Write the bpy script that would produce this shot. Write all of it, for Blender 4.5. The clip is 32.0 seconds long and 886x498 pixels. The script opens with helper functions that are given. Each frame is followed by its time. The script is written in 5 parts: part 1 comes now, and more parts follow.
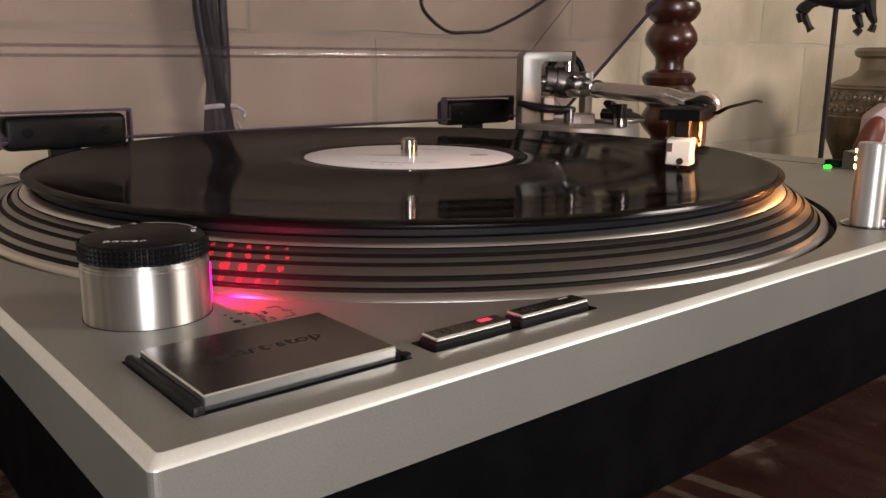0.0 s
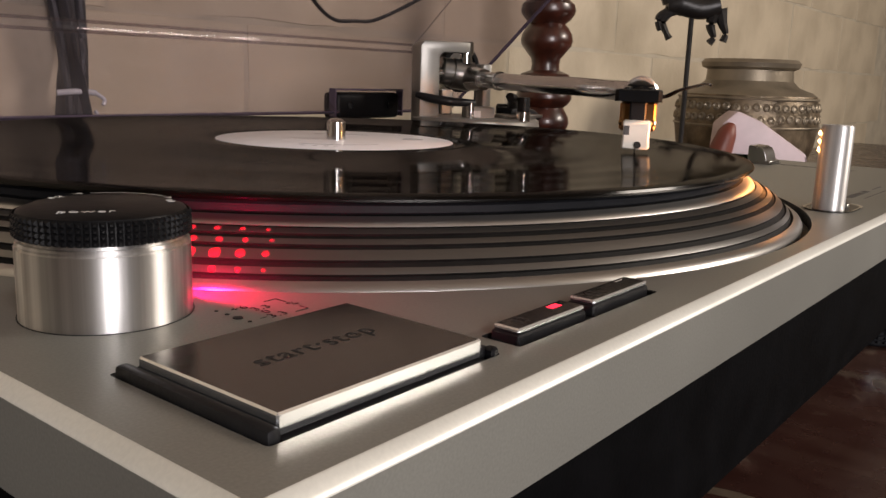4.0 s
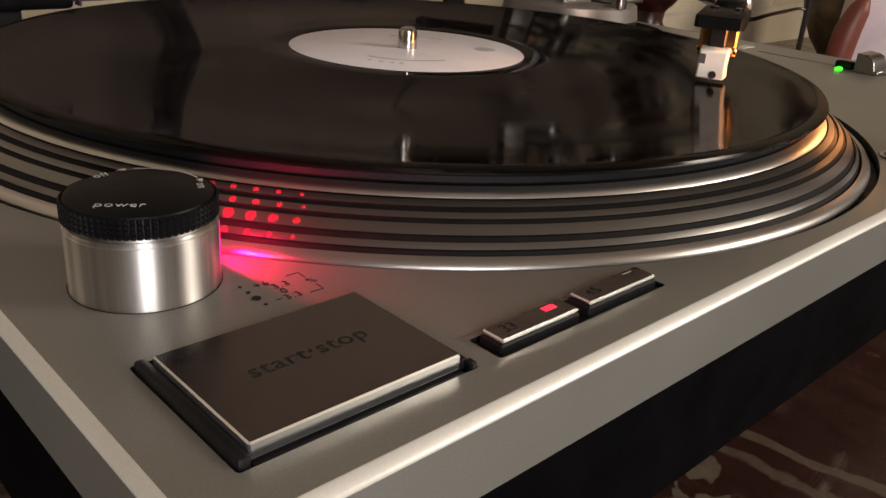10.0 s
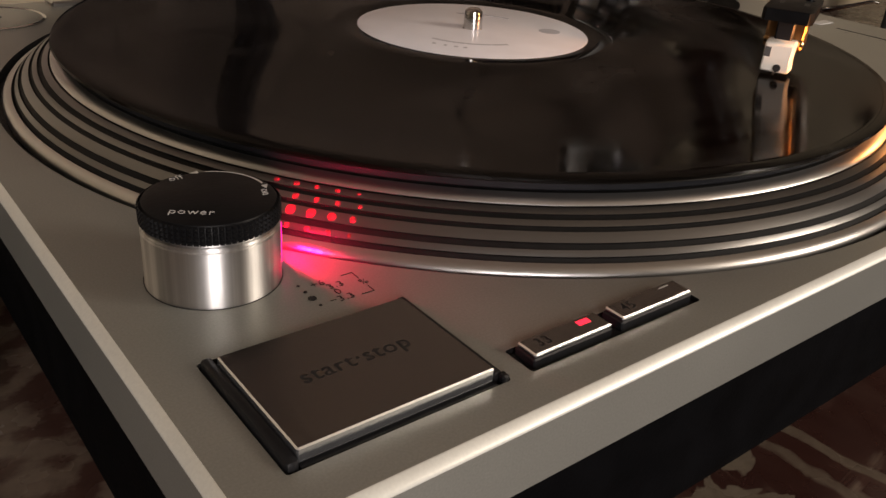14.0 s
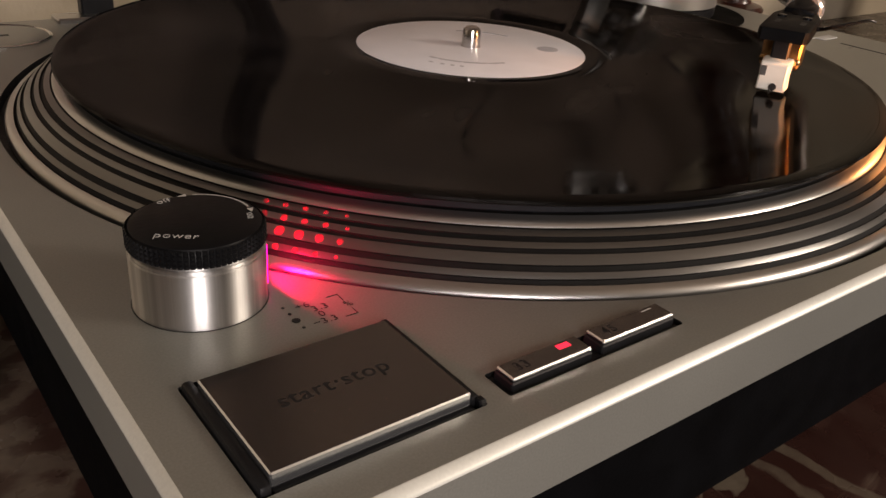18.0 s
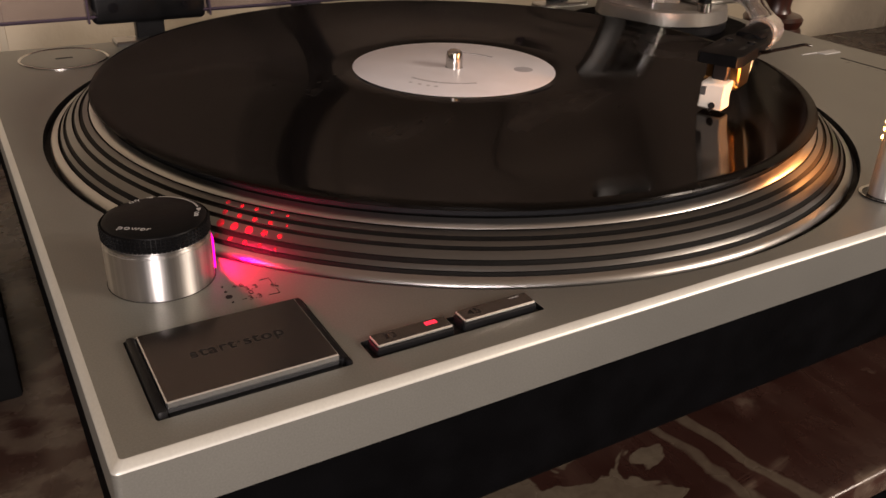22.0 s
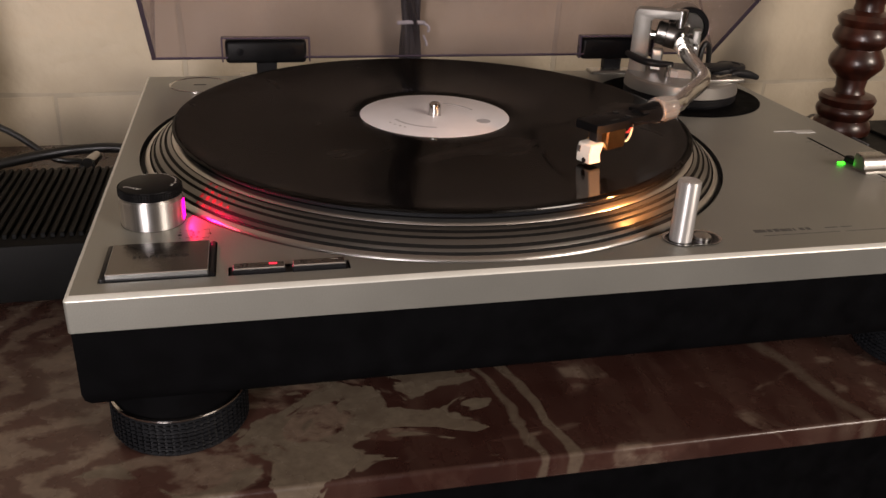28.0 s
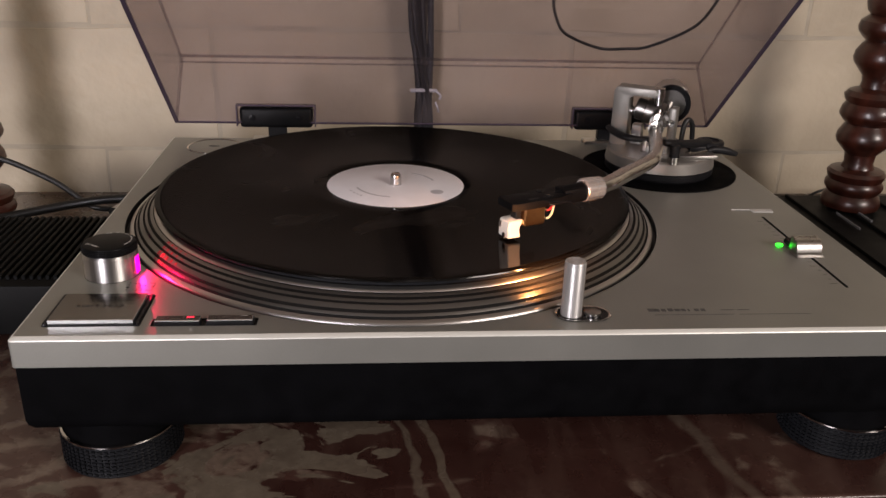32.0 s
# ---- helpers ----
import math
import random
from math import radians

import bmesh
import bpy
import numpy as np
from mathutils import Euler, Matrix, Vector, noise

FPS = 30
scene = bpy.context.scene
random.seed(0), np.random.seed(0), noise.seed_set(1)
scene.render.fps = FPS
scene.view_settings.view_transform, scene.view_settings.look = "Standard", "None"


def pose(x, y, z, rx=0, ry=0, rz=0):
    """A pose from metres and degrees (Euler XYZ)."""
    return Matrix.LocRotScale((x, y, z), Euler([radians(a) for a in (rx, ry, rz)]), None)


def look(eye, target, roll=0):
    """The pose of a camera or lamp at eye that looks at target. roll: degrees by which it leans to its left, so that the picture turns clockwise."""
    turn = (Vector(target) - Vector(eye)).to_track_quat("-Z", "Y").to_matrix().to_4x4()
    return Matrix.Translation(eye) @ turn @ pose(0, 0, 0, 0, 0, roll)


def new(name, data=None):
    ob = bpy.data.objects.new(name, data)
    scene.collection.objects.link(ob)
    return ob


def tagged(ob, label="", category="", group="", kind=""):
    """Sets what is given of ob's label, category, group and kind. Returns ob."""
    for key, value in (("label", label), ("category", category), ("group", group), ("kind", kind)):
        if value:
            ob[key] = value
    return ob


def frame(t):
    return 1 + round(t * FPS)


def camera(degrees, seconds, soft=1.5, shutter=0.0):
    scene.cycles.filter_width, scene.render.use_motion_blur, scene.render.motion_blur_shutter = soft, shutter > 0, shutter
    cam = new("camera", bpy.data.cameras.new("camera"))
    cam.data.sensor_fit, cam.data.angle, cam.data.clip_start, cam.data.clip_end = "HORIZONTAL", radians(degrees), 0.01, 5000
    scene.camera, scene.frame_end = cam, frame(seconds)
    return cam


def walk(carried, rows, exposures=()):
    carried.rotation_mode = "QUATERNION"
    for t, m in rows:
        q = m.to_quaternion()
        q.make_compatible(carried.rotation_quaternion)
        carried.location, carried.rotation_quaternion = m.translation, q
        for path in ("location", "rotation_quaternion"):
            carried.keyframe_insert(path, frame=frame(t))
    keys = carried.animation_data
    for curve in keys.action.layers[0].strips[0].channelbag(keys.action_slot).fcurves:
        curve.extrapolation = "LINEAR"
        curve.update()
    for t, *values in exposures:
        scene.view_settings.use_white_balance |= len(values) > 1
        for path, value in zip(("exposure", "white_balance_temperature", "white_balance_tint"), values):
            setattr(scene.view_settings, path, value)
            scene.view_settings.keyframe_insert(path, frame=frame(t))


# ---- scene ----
cam = camera(55.3, 32.0)
# seconds, place in metres, turn in degrees
ROWS = [
    (0, -0.0407, -0.1134, 0.1574, 77.20, -0.32, -39.46),
    (0.5, -0.0455, -0.0990, 0.1512, 77.56, -0.42, -41.99),
    (1, -0.0489, -0.0919, 0.1546, 77.62, -0.85, -44.05),
    (1.5, -0.0513, -0.0854, 0.1490, 77.64, -0.95, -45.76),
    (2, -0.0514, -0.0802, 0.1479, 77.96, -1.04, -47.11),
    (2.5, -0.0500, -0.0725, 0.1460, 78.61, -1.41, -48.43),
    (3, -0.0518, -0.0661, 0.1436, 78.91, -1.72, -49.71),
    (3.5, -0.0500, -0.0615, 0.1422, 78.71, -1.95, -50.71),
    (5.5, -0.0449, -0.0569, 0.1410, 77.43, -2.09, -51.11),
    (6, -0.0457, -0.0572, 0.1422, 77.12, -2.19, -50.90),
    (6.5, -0.0446, -0.0567, 0.1443, 76.73, -2.13, -50.61),
    (7, -0.0472, -0.0585, 0.1481, 75.74, -2.22, -49.76),
    (7.5, -0.0448, -0.0600, 0.1523, 74.38, -2.30, -48.70),
    (8, -0.0426, -0.0631, 0.1581, 72.55, -2.46, -47.38),
    (8.5, -0.0394, -0.0661, 0.1628, 70.86, -2.55, -45.90),
    (9, -0.0391, -0.0671, 0.1653, 69.47, -2.54, -44.51),
    (9.5, -0.0362, -0.0683, 0.1684, 67.94, -3.26, -43.68),
    (10, -0.0358, -0.0714, 0.1726, 66.91, -3.56, -42.74),
    (10.5, -0.0382, -0.0732, 0.1759, 66.19, -3.88, -41.84),
    (11, -0.0356, -0.0737, 0.1785, 65.48, -4.07, -41.04),
    (11.5, -0.0343, -0.0741, 0.1802, 64.80, -4.48, -40.39),
    (12, -0.0340, -0.0733, 0.1822, 63.94, -4.72, -39.57),
    (12.5, -0.0343, -0.0758, 0.1868, 63.22, -4.63, -38.65),
    (13, -0.0332, -0.0748, 0.1872, 62.86, -4.19, -37.91),
    (13.5, -0.0360, -0.0754, 0.1884, 62.72, -4.06, -37.68),
    (15.5, -0.0320, -0.0783, 0.1907, 62.68, -3.77, -36.99),
    (16, -0.0292, -0.0764, 0.1896, 62.74, -3.91, -36.83),
    (16.5, -0.0286, -0.0771, 0.1904, 62.79, -3.89, -36.86),
    (17, -0.0298, -0.0782, 0.1917, 62.93, -3.67, -36.77),
    (17.5, -0.0317, -0.0799, 0.1931, 63.03, -3.58, -36.62),
    (18, -0.0310, -0.0804, 0.1936, 63.16, -3.69, -36.57),
    (18.5, -0.0308, -0.0818, 0.1952, 63.11, -3.56, -36.47),
    (19, -0.0314, -0.0832, 0.1955, 63.10, -3.54, -36.34),
    (19.5, -0.0295, -0.0857, 0.1968, 63.01, -3.47, -35.82),
    (20, -0.0281, -0.0920, 0.1994, 62.96, -3.32, -35.14),
    (20.5, -0.0236, -0.1036, 0.2038, 62.75, -2.72, -33.91),
    (21, -0.0205, -0.1119, 0.2070, 62.74, -2.39, -32.74),
    (21.5, -0.0167, -0.1250, 0.2098, 62.96, -2.00, -31.68),
    (22, -0.0125, -0.1390, 0.2141, 62.91, -1.81, -30.06),
    (22.5, -0.0034, -0.1475, 0.2153, 62.79, -2.11, -28.05),
    (23, 0.0058, -0.1590, 0.2184, 62.64, -2.56, -26.56),
    (23.5, 0.0124, -0.1737, 0.2228, 62.67, -2.32, -24.93),
    (24, 0.0206, -0.1908, 0.2305, 62.64, -2.09, -23.25),
    (24.5, 0.0287, -0.2126, 0.2366, 62.91, -1.82, -21.62),
    (25, 0.0335, -0.2321, 0.2424, 63.30, -1.54, -20.24),
    (25.5, 0.0357, -0.2487, 0.2462, 63.72, -1.28, -18.98),
    (26, 0.0443, -0.2596, 0.2462, 63.95, -1.48, -17.88),
    (26.5, 0.0501, -0.2717, 0.2495, 64.30, -1.61, -16.71),
    (28.5, 0.0793, -0.3113, 0.2602, 65.16, -2.20, -11.66),
    (29, 0.0838, -0.3161, 0.2622, 65.91, -2.09, -11.50),
    (29.5, 0.0894, -0.3209, 0.2643, 66.49, -1.93, -10.98),
    (30, 0.0949, -0.3208, 0.2663, 66.33, -2.15, -9.76),
    (30.5, 0.0992, -0.3231, 0.2709, 65.97, -2.43, -8.53),
    (31, 0.1234, -0.3225, 0.2745, 65.86, -2.17, -7.74),
    (31.5, 0.1452, -0.3401, 0.2840, 66.45, -1.75, -6.24),
    (32, 0.1649, -0.3522, 0.2909, 67.34, -1.61, -4.36),
]
walk(cam, [(t, pose(x, y, z, rx, ry, rz)) for t, x, y, z, rx, ry, rz in ROWS],
     [(0, 0.04, 6150, 10), (6, 0.0, 6200, 10), (9, -0.16, 6350, 10), (18, -0.22, 6550, 12), (23, -0.20, 6750, 15), (26, -0.17, 6650, 14), (29, -0.20, 6250, 13), (32, -0.24, 6000, 14)])

# ---- light ----
world = bpy.data.worlds.new("room_air")
scene.world = world
world.use_nodes = True
world.node_tree.nodes["Background"].inputs[0].default_value = (0.9, 0.75, 0.6, 1)
world.node_tree.nodes["Background"].inputs[1].default_value = 0.02


def lamp(name, kind, at, target, colour, watts, size=0.1, size_y=None, spot=60, blend=0.5):
    data = bpy.data.lights.new(name, kind)
    data.color, data.energy = colour, watts
    if kind == "AREA":
        data.shape, data.size, data.size_y = "RECTANGLE", size, size_y or size
    else:
        data.shadow_soft_size = size
    if kind == "SPOT":
        data.spot_size, data.spot_blend = radians(spot), blend
    ob = new(name, data)
    ob.matrix_world = look(at, target)
    return ob


MIDDLE = (0.2, 0.2, 0.1)
lamp("room_light", "AREA", (1.62, -1.48, 1.02), MIDDLE, (1.0, 0.855, 0.71), 37, 0.65, 0.45)
lamp("side_light", "AREA", (-0.60, -1.40, 0.36), MIDDLE, (1.0, 0.905, 0.86), 29, 0.38, 0.9)
lamp("cue_bulb", "SPOT", (0.2590, 0.0252, 0.1255), (0.2365, 0.0850, 0.1180), (1.0, 0.36, 0.095), 0.50, 0.0014, spot=140, blend=0.7)
lamp("strobe_bulb", "SPOT", (0.0404, 0.0710, 0.1062), (0.060, 0.0690, 0.1040), (1.0, 0.002, 0.060), 0.105, 0.001, spot=158, blend=0.3)

# ---- materials ----


def nodes_of(name):
    m = bpy.data.materials.new(name)
    m.use_nodes = True
    t = m.node_tree
    return m, t, t.nodes["Principled BSDF"]


def setv(bsdf, **kw):
    for k, v in kw.items():
        bsdf.inputs[k.replace("_", " ")].default_value = v


def plain(name, colour, rough=0.5, metal=0.0, vary=0.12, scale=60.0, bump=0.0, bump_scale=400.0, emit=None, strength=0.0, coat=0.0, spec=0.5, speck=0.0, speck_scale=1500.0):
    """A surface with mottling of colour and gloss, and fine relief."""
    m, t, b = nodes_of(name)
    setv(b, Base_Color=(*colour, 1), Roughness=rough, Metallic=metal, Coat_Weight=coat, Specular_IOR_Level=spec)
    co = t.nodes.new("ShaderNodeTexCoord")
    if vary:
        n = t.nodes.new("ShaderNodeTexNoise")
        n.inputs["Scale"].default_value, n.inputs["Detail"].default_value = scale, 6
        t.links.new(co.outputs["Object"], n.inputs["Vector"])
        r = t.nodes.new("ShaderNodeValToRGB")
        r.color_ramp.elements[0].position, r.color_ramp.elements[1].position = 0.3, 0.72
        r.color_ramp.elements[0].color = (*[c * (1 - vary) for c in colour], 1)
        r.color_ramp.elements[1].color = (*[min(1, c * (1 + vary)) for c in colour], 1)
        t.links.new(n.outputs["Fac"], r.inputs["Fac"])
        t.links.new(r.outputs["Color"], b.inputs["Base Color"])
        if speck:
            sp = t.nodes.new("ShaderNodeTexNoise")
            sp.inputs["Scale"].default_value, sp.inputs["Detail"].default_value = speck_scale, 3
            t.links.new(co.outputs["Object"], sp.inputs["Vector"])
            sr = t.nodes.new("ShaderNodeMapRange")
            sr.inputs["From Min"].default_value, sr.inputs["From Max"].default_value = 0.3, 0.7
            sr.inputs["To Min"].default_value, sr.inputs["To Max"].default_value = 1 - speck, 1 + speck
            t.links.new(sp.outputs["Fac"], sr.inputs["Value"])
            ml = t.nodes.new("ShaderNodeMix")
            ml.data_type, ml.blend_type = "RGBA", "MULTIPLY"
            ml.inputs["Factor"].default_value = 1.0
            t.links.new(r.outputs["Color"], ml.inputs["A"])
            t.links.new(sr.outputs["Result"], ml.inputs["B"])
            t.links.new(ml.outputs["Result"], b.inputs["Base Color"])
        mr = t.nodes.new("ShaderNodeMapRange")
        mr.inputs["To Min"].default_value, mr.inputs["To Max"].default_value = max(0.02, rough * (1 - vary)), min(1, rough * (1 + vary))
        t.links.new(n.outputs["Fac"], mr.inputs["Value"])
        t.links.new(mr.outputs["Result"], b.inputs["Roughness"])
    if bump:
        n2 = t.nodes.new("ShaderNodeTexNoise")
        n2.inputs["Scale"].default_value, n2.inputs["Detail"].default_value = bump_scale, 4
        t.links.new(co.outputs["Object"], n2.inputs["Vector"])
        bp = t.nodes.new("ShaderNodeBump")
        bp.inputs["Strength"].default_value, bp.inputs["Distance"].default_value = bump, 0.001
        t.links.new(n2.outputs["Fac"], bp.inputs["Height"])
        t.links.new(bp.outputs["Normal"], b.inputs["Normal"])
    if emit:
        setv(b, Emission_Color=(*emit, 1), Emission_Strength=strength)
    return m


def brushed(name, colour, rough, direction, amount=0.25, scale=900.0, turned=0.0, metal=1.0, painted_streaks=0.0):
    """Metal with fine drawn lines along one axis, or turned round z, with reflection streaks put into its base colour
    on request.
    """
    m, t, b = nodes_of(name)
    setv(b, Base_Color=(*colour, 1), Roughness=rough, Metallic=metal)
    co = t.nodes.new("ShaderNodeTexCoord")
    mp = t.nodes.new("ShaderNodeMapping")
    mp.inputs["Scale"].default_value = direction
    t.links.new(co.outputs["Object"], mp.inputs["Vector"])
    n = t.nodes.new("ShaderNodeTexNoise")
    n.inputs["Scale"].default_value, n.inputs["Detail"].default_value = scale, 5
    t.links.new(mp.outputs["Vector"], n.inputs["Vector"])
    mr = t.nodes.new("ShaderNodeMapRange")
    mr.inputs["To Min"].default_value, mr.inputs["To Max"].default_value = rough * (1 - amount), rough * (1 + amount)
    t.links.new(n.outputs["Fac"], mr.inputs["Value"])
    t.links.new(mr.outputs["Result"], b.inputs["Roughness"])
    if painted_streaks:
        gr = t.nodes.new("ShaderNodeValToRGB")
        gr.color_ramp.elements[0].position, gr.color_ramp.elements[1].position = 0.36, 0.62
        gr.color_ramp.elements[0].color = (*[c * (1 - painted_streaks) for c in colour], 1)
        gr.color_ramp.elements[1].color = (*colour, 1)
        t.links.new(n.outputs["Fac"], gr.inputs["Fac"])
        t.links.new(gr.outputs["Color"], b.inputs["Base Color"])
    bp = t.nodes.new("ShaderNodeBump")
    if turned:
        tg = t.nodes.new("ShaderNodeTangent")
        tg.direction_type, tg.axis = "RADIAL", "Z"
        t.links.new(tg.outputs["Tangent"], b.inputs["Tangent"])
        setv(b, Anisotropic=turned, Anisotropic_Rotation=0.25)
    bp.inputs["Strength"].default_value, bp.inputs["Distance"].default_value = amount, 0.0002
    t.links.new(n.outputs["Fac"], bp.inputs["Height"])
    t.links.new(bp.outputs["Normal"], b.inputs["Normal"])
    return m


def marble_material():
    """Dark red stone with broken cream patches of crisp outline, cloudy pink and thin pale veins."""
    m, t, b = nodes_of("red_marble")
    co = t.nodes.new("ShaderNodeTexCoord")
    mp = t.nodes.new("ShaderNodeMapping")
    mp.inputs["Rotation"].default_value = (0, 0, 0.5)
    mp.inputs["Scale"].default_value = (1.0, 1.5, 1.0)
    t.links.new(co.outputs["Object"], mp.inputs["Vector"])

    def noise(scale, detail, rough, bend, vector):
        n = t.nodes.new("ShaderNodeTexNoise")
        n.inputs["Scale"].default_value, n.inputs["Detail"].default_value = scale, detail
        n.inputs["Roughness"].default_value, n.inputs["Distortion"].default_value = rough, bend
        t.links.new(vector, n.inputs["Vector"])
        return n.outputs["Fac"]

    def span(value, lo, hi, to_lo=0.0, to_hi=1.0):
        r = t.nodes.new("ShaderNodeMapRange")
        r.inputs["From Min"].default_value, r.inputs["From Max"].default_value = lo, hi
        r.inputs["To Min"].default_value, r.inputs["To Max"].default_value = to_lo, to_hi
        t.links.new(value, r.inputs["Value"])
        return r.outputs["Result"]

    def mix(factor, a, c):
        x = t.nodes.new("ShaderNodeMix")
        x.data_type = "RGBA"
        t.links.new(factor, x.inputs["Factor"])
        for socket, value in (("A", a), ("B", c)):
            if isinstance(value, tuple):
                x.inputs[socket].default_value = (*value, 1)
            else:
                t.links.new(value, x.inputs[socket])
        return x.outputs["Result"]

    def total(a, c):
        x = t.nodes.new("ShaderNodeMath")
        t.links.new(a, x.inputs[0])
        t.links.new(c, x.inputs[1])
        return x.outputs[0]

    place = mp.outputs["Vector"]
    xyz = t.nodes.new("ShaderNodeSeparateXYZ")
    t.links.new(co.outputs["Object"], xyz.inputs["Vector"])
    x = xyz.outputs["X"]
    # swirled pale stone at one end, broken cream islands beside it, plain brown with wisps beyond
    y = xyz.outputs["Y"]
    swirl_end = span(x, -0.48, -0.41, 0.26, -0.06)
    islands = total(span(x, -0.47, -0.42, -0.10, 0.055), span(x, -0.335, -0.305, 0.0, -0.30))
    ground = mix(span(noise(9.0, 5, 0.6, 1.0, place), 0.38, 0.66), (0.024, 0.0090, 0.0070), (0.040, 0.0175, 0.0135))
    cream = mix(span(noise(26.0, 6, 0.6, 1.5, place), 0.3, 0.7), (0.088, 0.068, 0.049), (0.142, 0.116, 0.085))
    # drawn-out streaks, all running one way
    along = t.nodes.new("ShaderNodeMapping")
    along.inputs["Rotation"].default_value, along.inputs["Scale"].default_value = (0, 0, 0.2), (3.2, 1.0, 1.0)
    t.links.new(co.outputs["Object"], along.inputs["Vector"])
    drawn = noise(10.0, 6, 0.62, 0.7, along.outputs["Vector"])
    cloud = mix(span(drawn, 0.46, 0.74, 0.0, 0.75), ground, (0.074, 0.044, 0.033))
    wisp = mix(span(noise(7.0, 4, 0.5, 0.9, along.outputs["Vector"]), 0.655, 0.72, 0.0, 0.6), cloud, (0.105, 0.078, 0.058))
    # swirled pale stone
    band = t.nodes.new("ShaderNodeTexWave")
    band.inputs["Scale"].default_value, band.inputs["Distortion"].default_value = 8.0, 16.0
    band.inputs["Detail"].default_value, band.inputs["Detail Scale"].default_value = 6, 1.6
    band.inputs["Detail Roughness"].default_value = 0.6
    t.links.new(place, band.inputs["Vector"])
    streaks = mix(span(band.outputs["Fac"], 0.25, 0.85), (0.060, 0.030, 0.023), (0.140, 0.102, 0.076))
    swirl = total(noise(7.0, 6, 0.6, 2.2, place), swirl_end)
    swirled = mix(span(swirl, 0.50, 0.58), wisp, streaks)
    # cream islands of crisp, rounded outline with small dark holes
    patch = total(noise(17.0, 4, 0.52, 1.6, place), islands)
    stone = mix(span(patch, 0.535, 0.549), swirled, cream)
    # slanting cream bands

    def slant(offset, wide, soft):
        k = t.nodes.new("ShaderNodeMath")
        k.operation, k.inputs[1].default_value = "MULTIPLY", 0.18
        t.links.new(y, k.inputs[0])
        s = total(total(x, k.outputs[0]), span(noise(15.0, 4, 0.5, 0.5, co.outputs["Object"]), 0.0, 1.0, -0.012 - offset, 0.012 - offset))
        a = t.nodes.new("ShaderNodeMath")
        a.operation = "ABSOLUTE"
        t.links.new(s, a.inputs[0])
        return span(a.outputs[0], wide, wide + soft, 0.85, 0.0)

    veined = mix(slant(-0.3373, 0.0026, 0.0012), stone, (0.110, 0.086, 0.062))
    veined = mix(slant(-0.3513, 0.0012, 0.0012), veined, (0.100, 0.077, 0.056))
    veined = mix(slant(-0.1853, 0.0016, 0.0030), veined, (0.085, 0.062, 0.046))
    grit = mix(span(noise(220.0, 5, 0.6, 0.0, co.outputs["Object"]), 0.35, 0.7, 0.0, 0.35), veined, (0.030, 0.014, 0.011))
    t.links.new(grit, b.inputs["Base Color"])
    t.links.new(span(noise(60.0, 4, 0.5, 0.0, co.outputs["Object"]), 0.3, 0.7, 0.20, 0.34), b.inputs["Roughness"])
    return m


def paint_wall_material():
    m, t, b = nodes_of("cream_painted_block")
    co = t.nodes.new("ShaderNodeTexCoord")
    n = t.nodes.new("ShaderNodeTexNoise")
    n.inputs["Scale"].default_value, n.inputs["Detail"].default_value = 9.0, 8
    t.links.new(co.outputs["Object"], n.inputs["Vector"])
    r = t.nodes.new("ShaderNodeValToRGB")
    r.color_ramp.elements[0].position, r.color_ramp.elements[0].color = 0.28, (0.325, 0.272, 0.196, 1)
    r.color_ramp.elements[1].position, r.color_ramp.elements[1].color = 0.62, (0.470, 0.402, 0.296, 1)
    t.links.new(n.outputs["Fac"], r.inputs["Fac"])
    t.links.new(r.outputs["Color"], b.inputs["Base Color"])
    f = t.nodes.new("ShaderNodeTexNoise")
    f.inputs["Scale"].default_value, f.inputs["Detail"].default_value = 70.0, 8
    t.links.new(co.outputs["Object"], f.inputs["Vector"])
    bp = t.nodes.new("ShaderNodeBump")
    bp.inputs["Strength"].default_value, bp.inputs["Distance"].default_value = 0.35, 0.004
    t.links.new(f.outputs["Fac"], bp.inputs["Height"])
    t.links.new(bp.outputs["Normal"], b.inputs["Normal"])
    setv(b, Roughness=0.55)
    return m


def wood_material():
    m, t, b = nodes_of("dark_turned_wood")
    co = t.nodes.new("ShaderNodeTexCoord")
    mp = t.nodes.new("ShaderNodeMapping")
    mp.inputs["Scale"].default_value = (1, 1, 0.12)
    t.links.new(co.outputs["Object"], mp.inputs["Vector"])
    n = t.nodes.new("ShaderNodeTexNoise")
    n.inputs["Scale"].default_value, n.inputs["Detail"].default_value, n.inputs["Distortion"].default_value = 90, 6, 0.6
    t.links.new(mp.outputs["Vector"], n.inputs["Vector"])
    r = t.nodes.new("ShaderNodeValToRGB")
    r.color_ramp.elements[0].position, r.color_ramp.elements[0].color = 0.3, (0.014, 0.004, 0.0025, 1)
    r.color_ramp.elements[1].position, r.color_ramp.elements[1].color = 0.75, (0.058, 0.014, 0.007, 1)
    t.links.new(n.outputs["Fac"], r.inputs["Fac"])
    t.links.new(r.outputs["Color"], b.inputs["Base Color"])
    setv(b, Roughness=0.34, Coat_Weight=0.2)
    return m


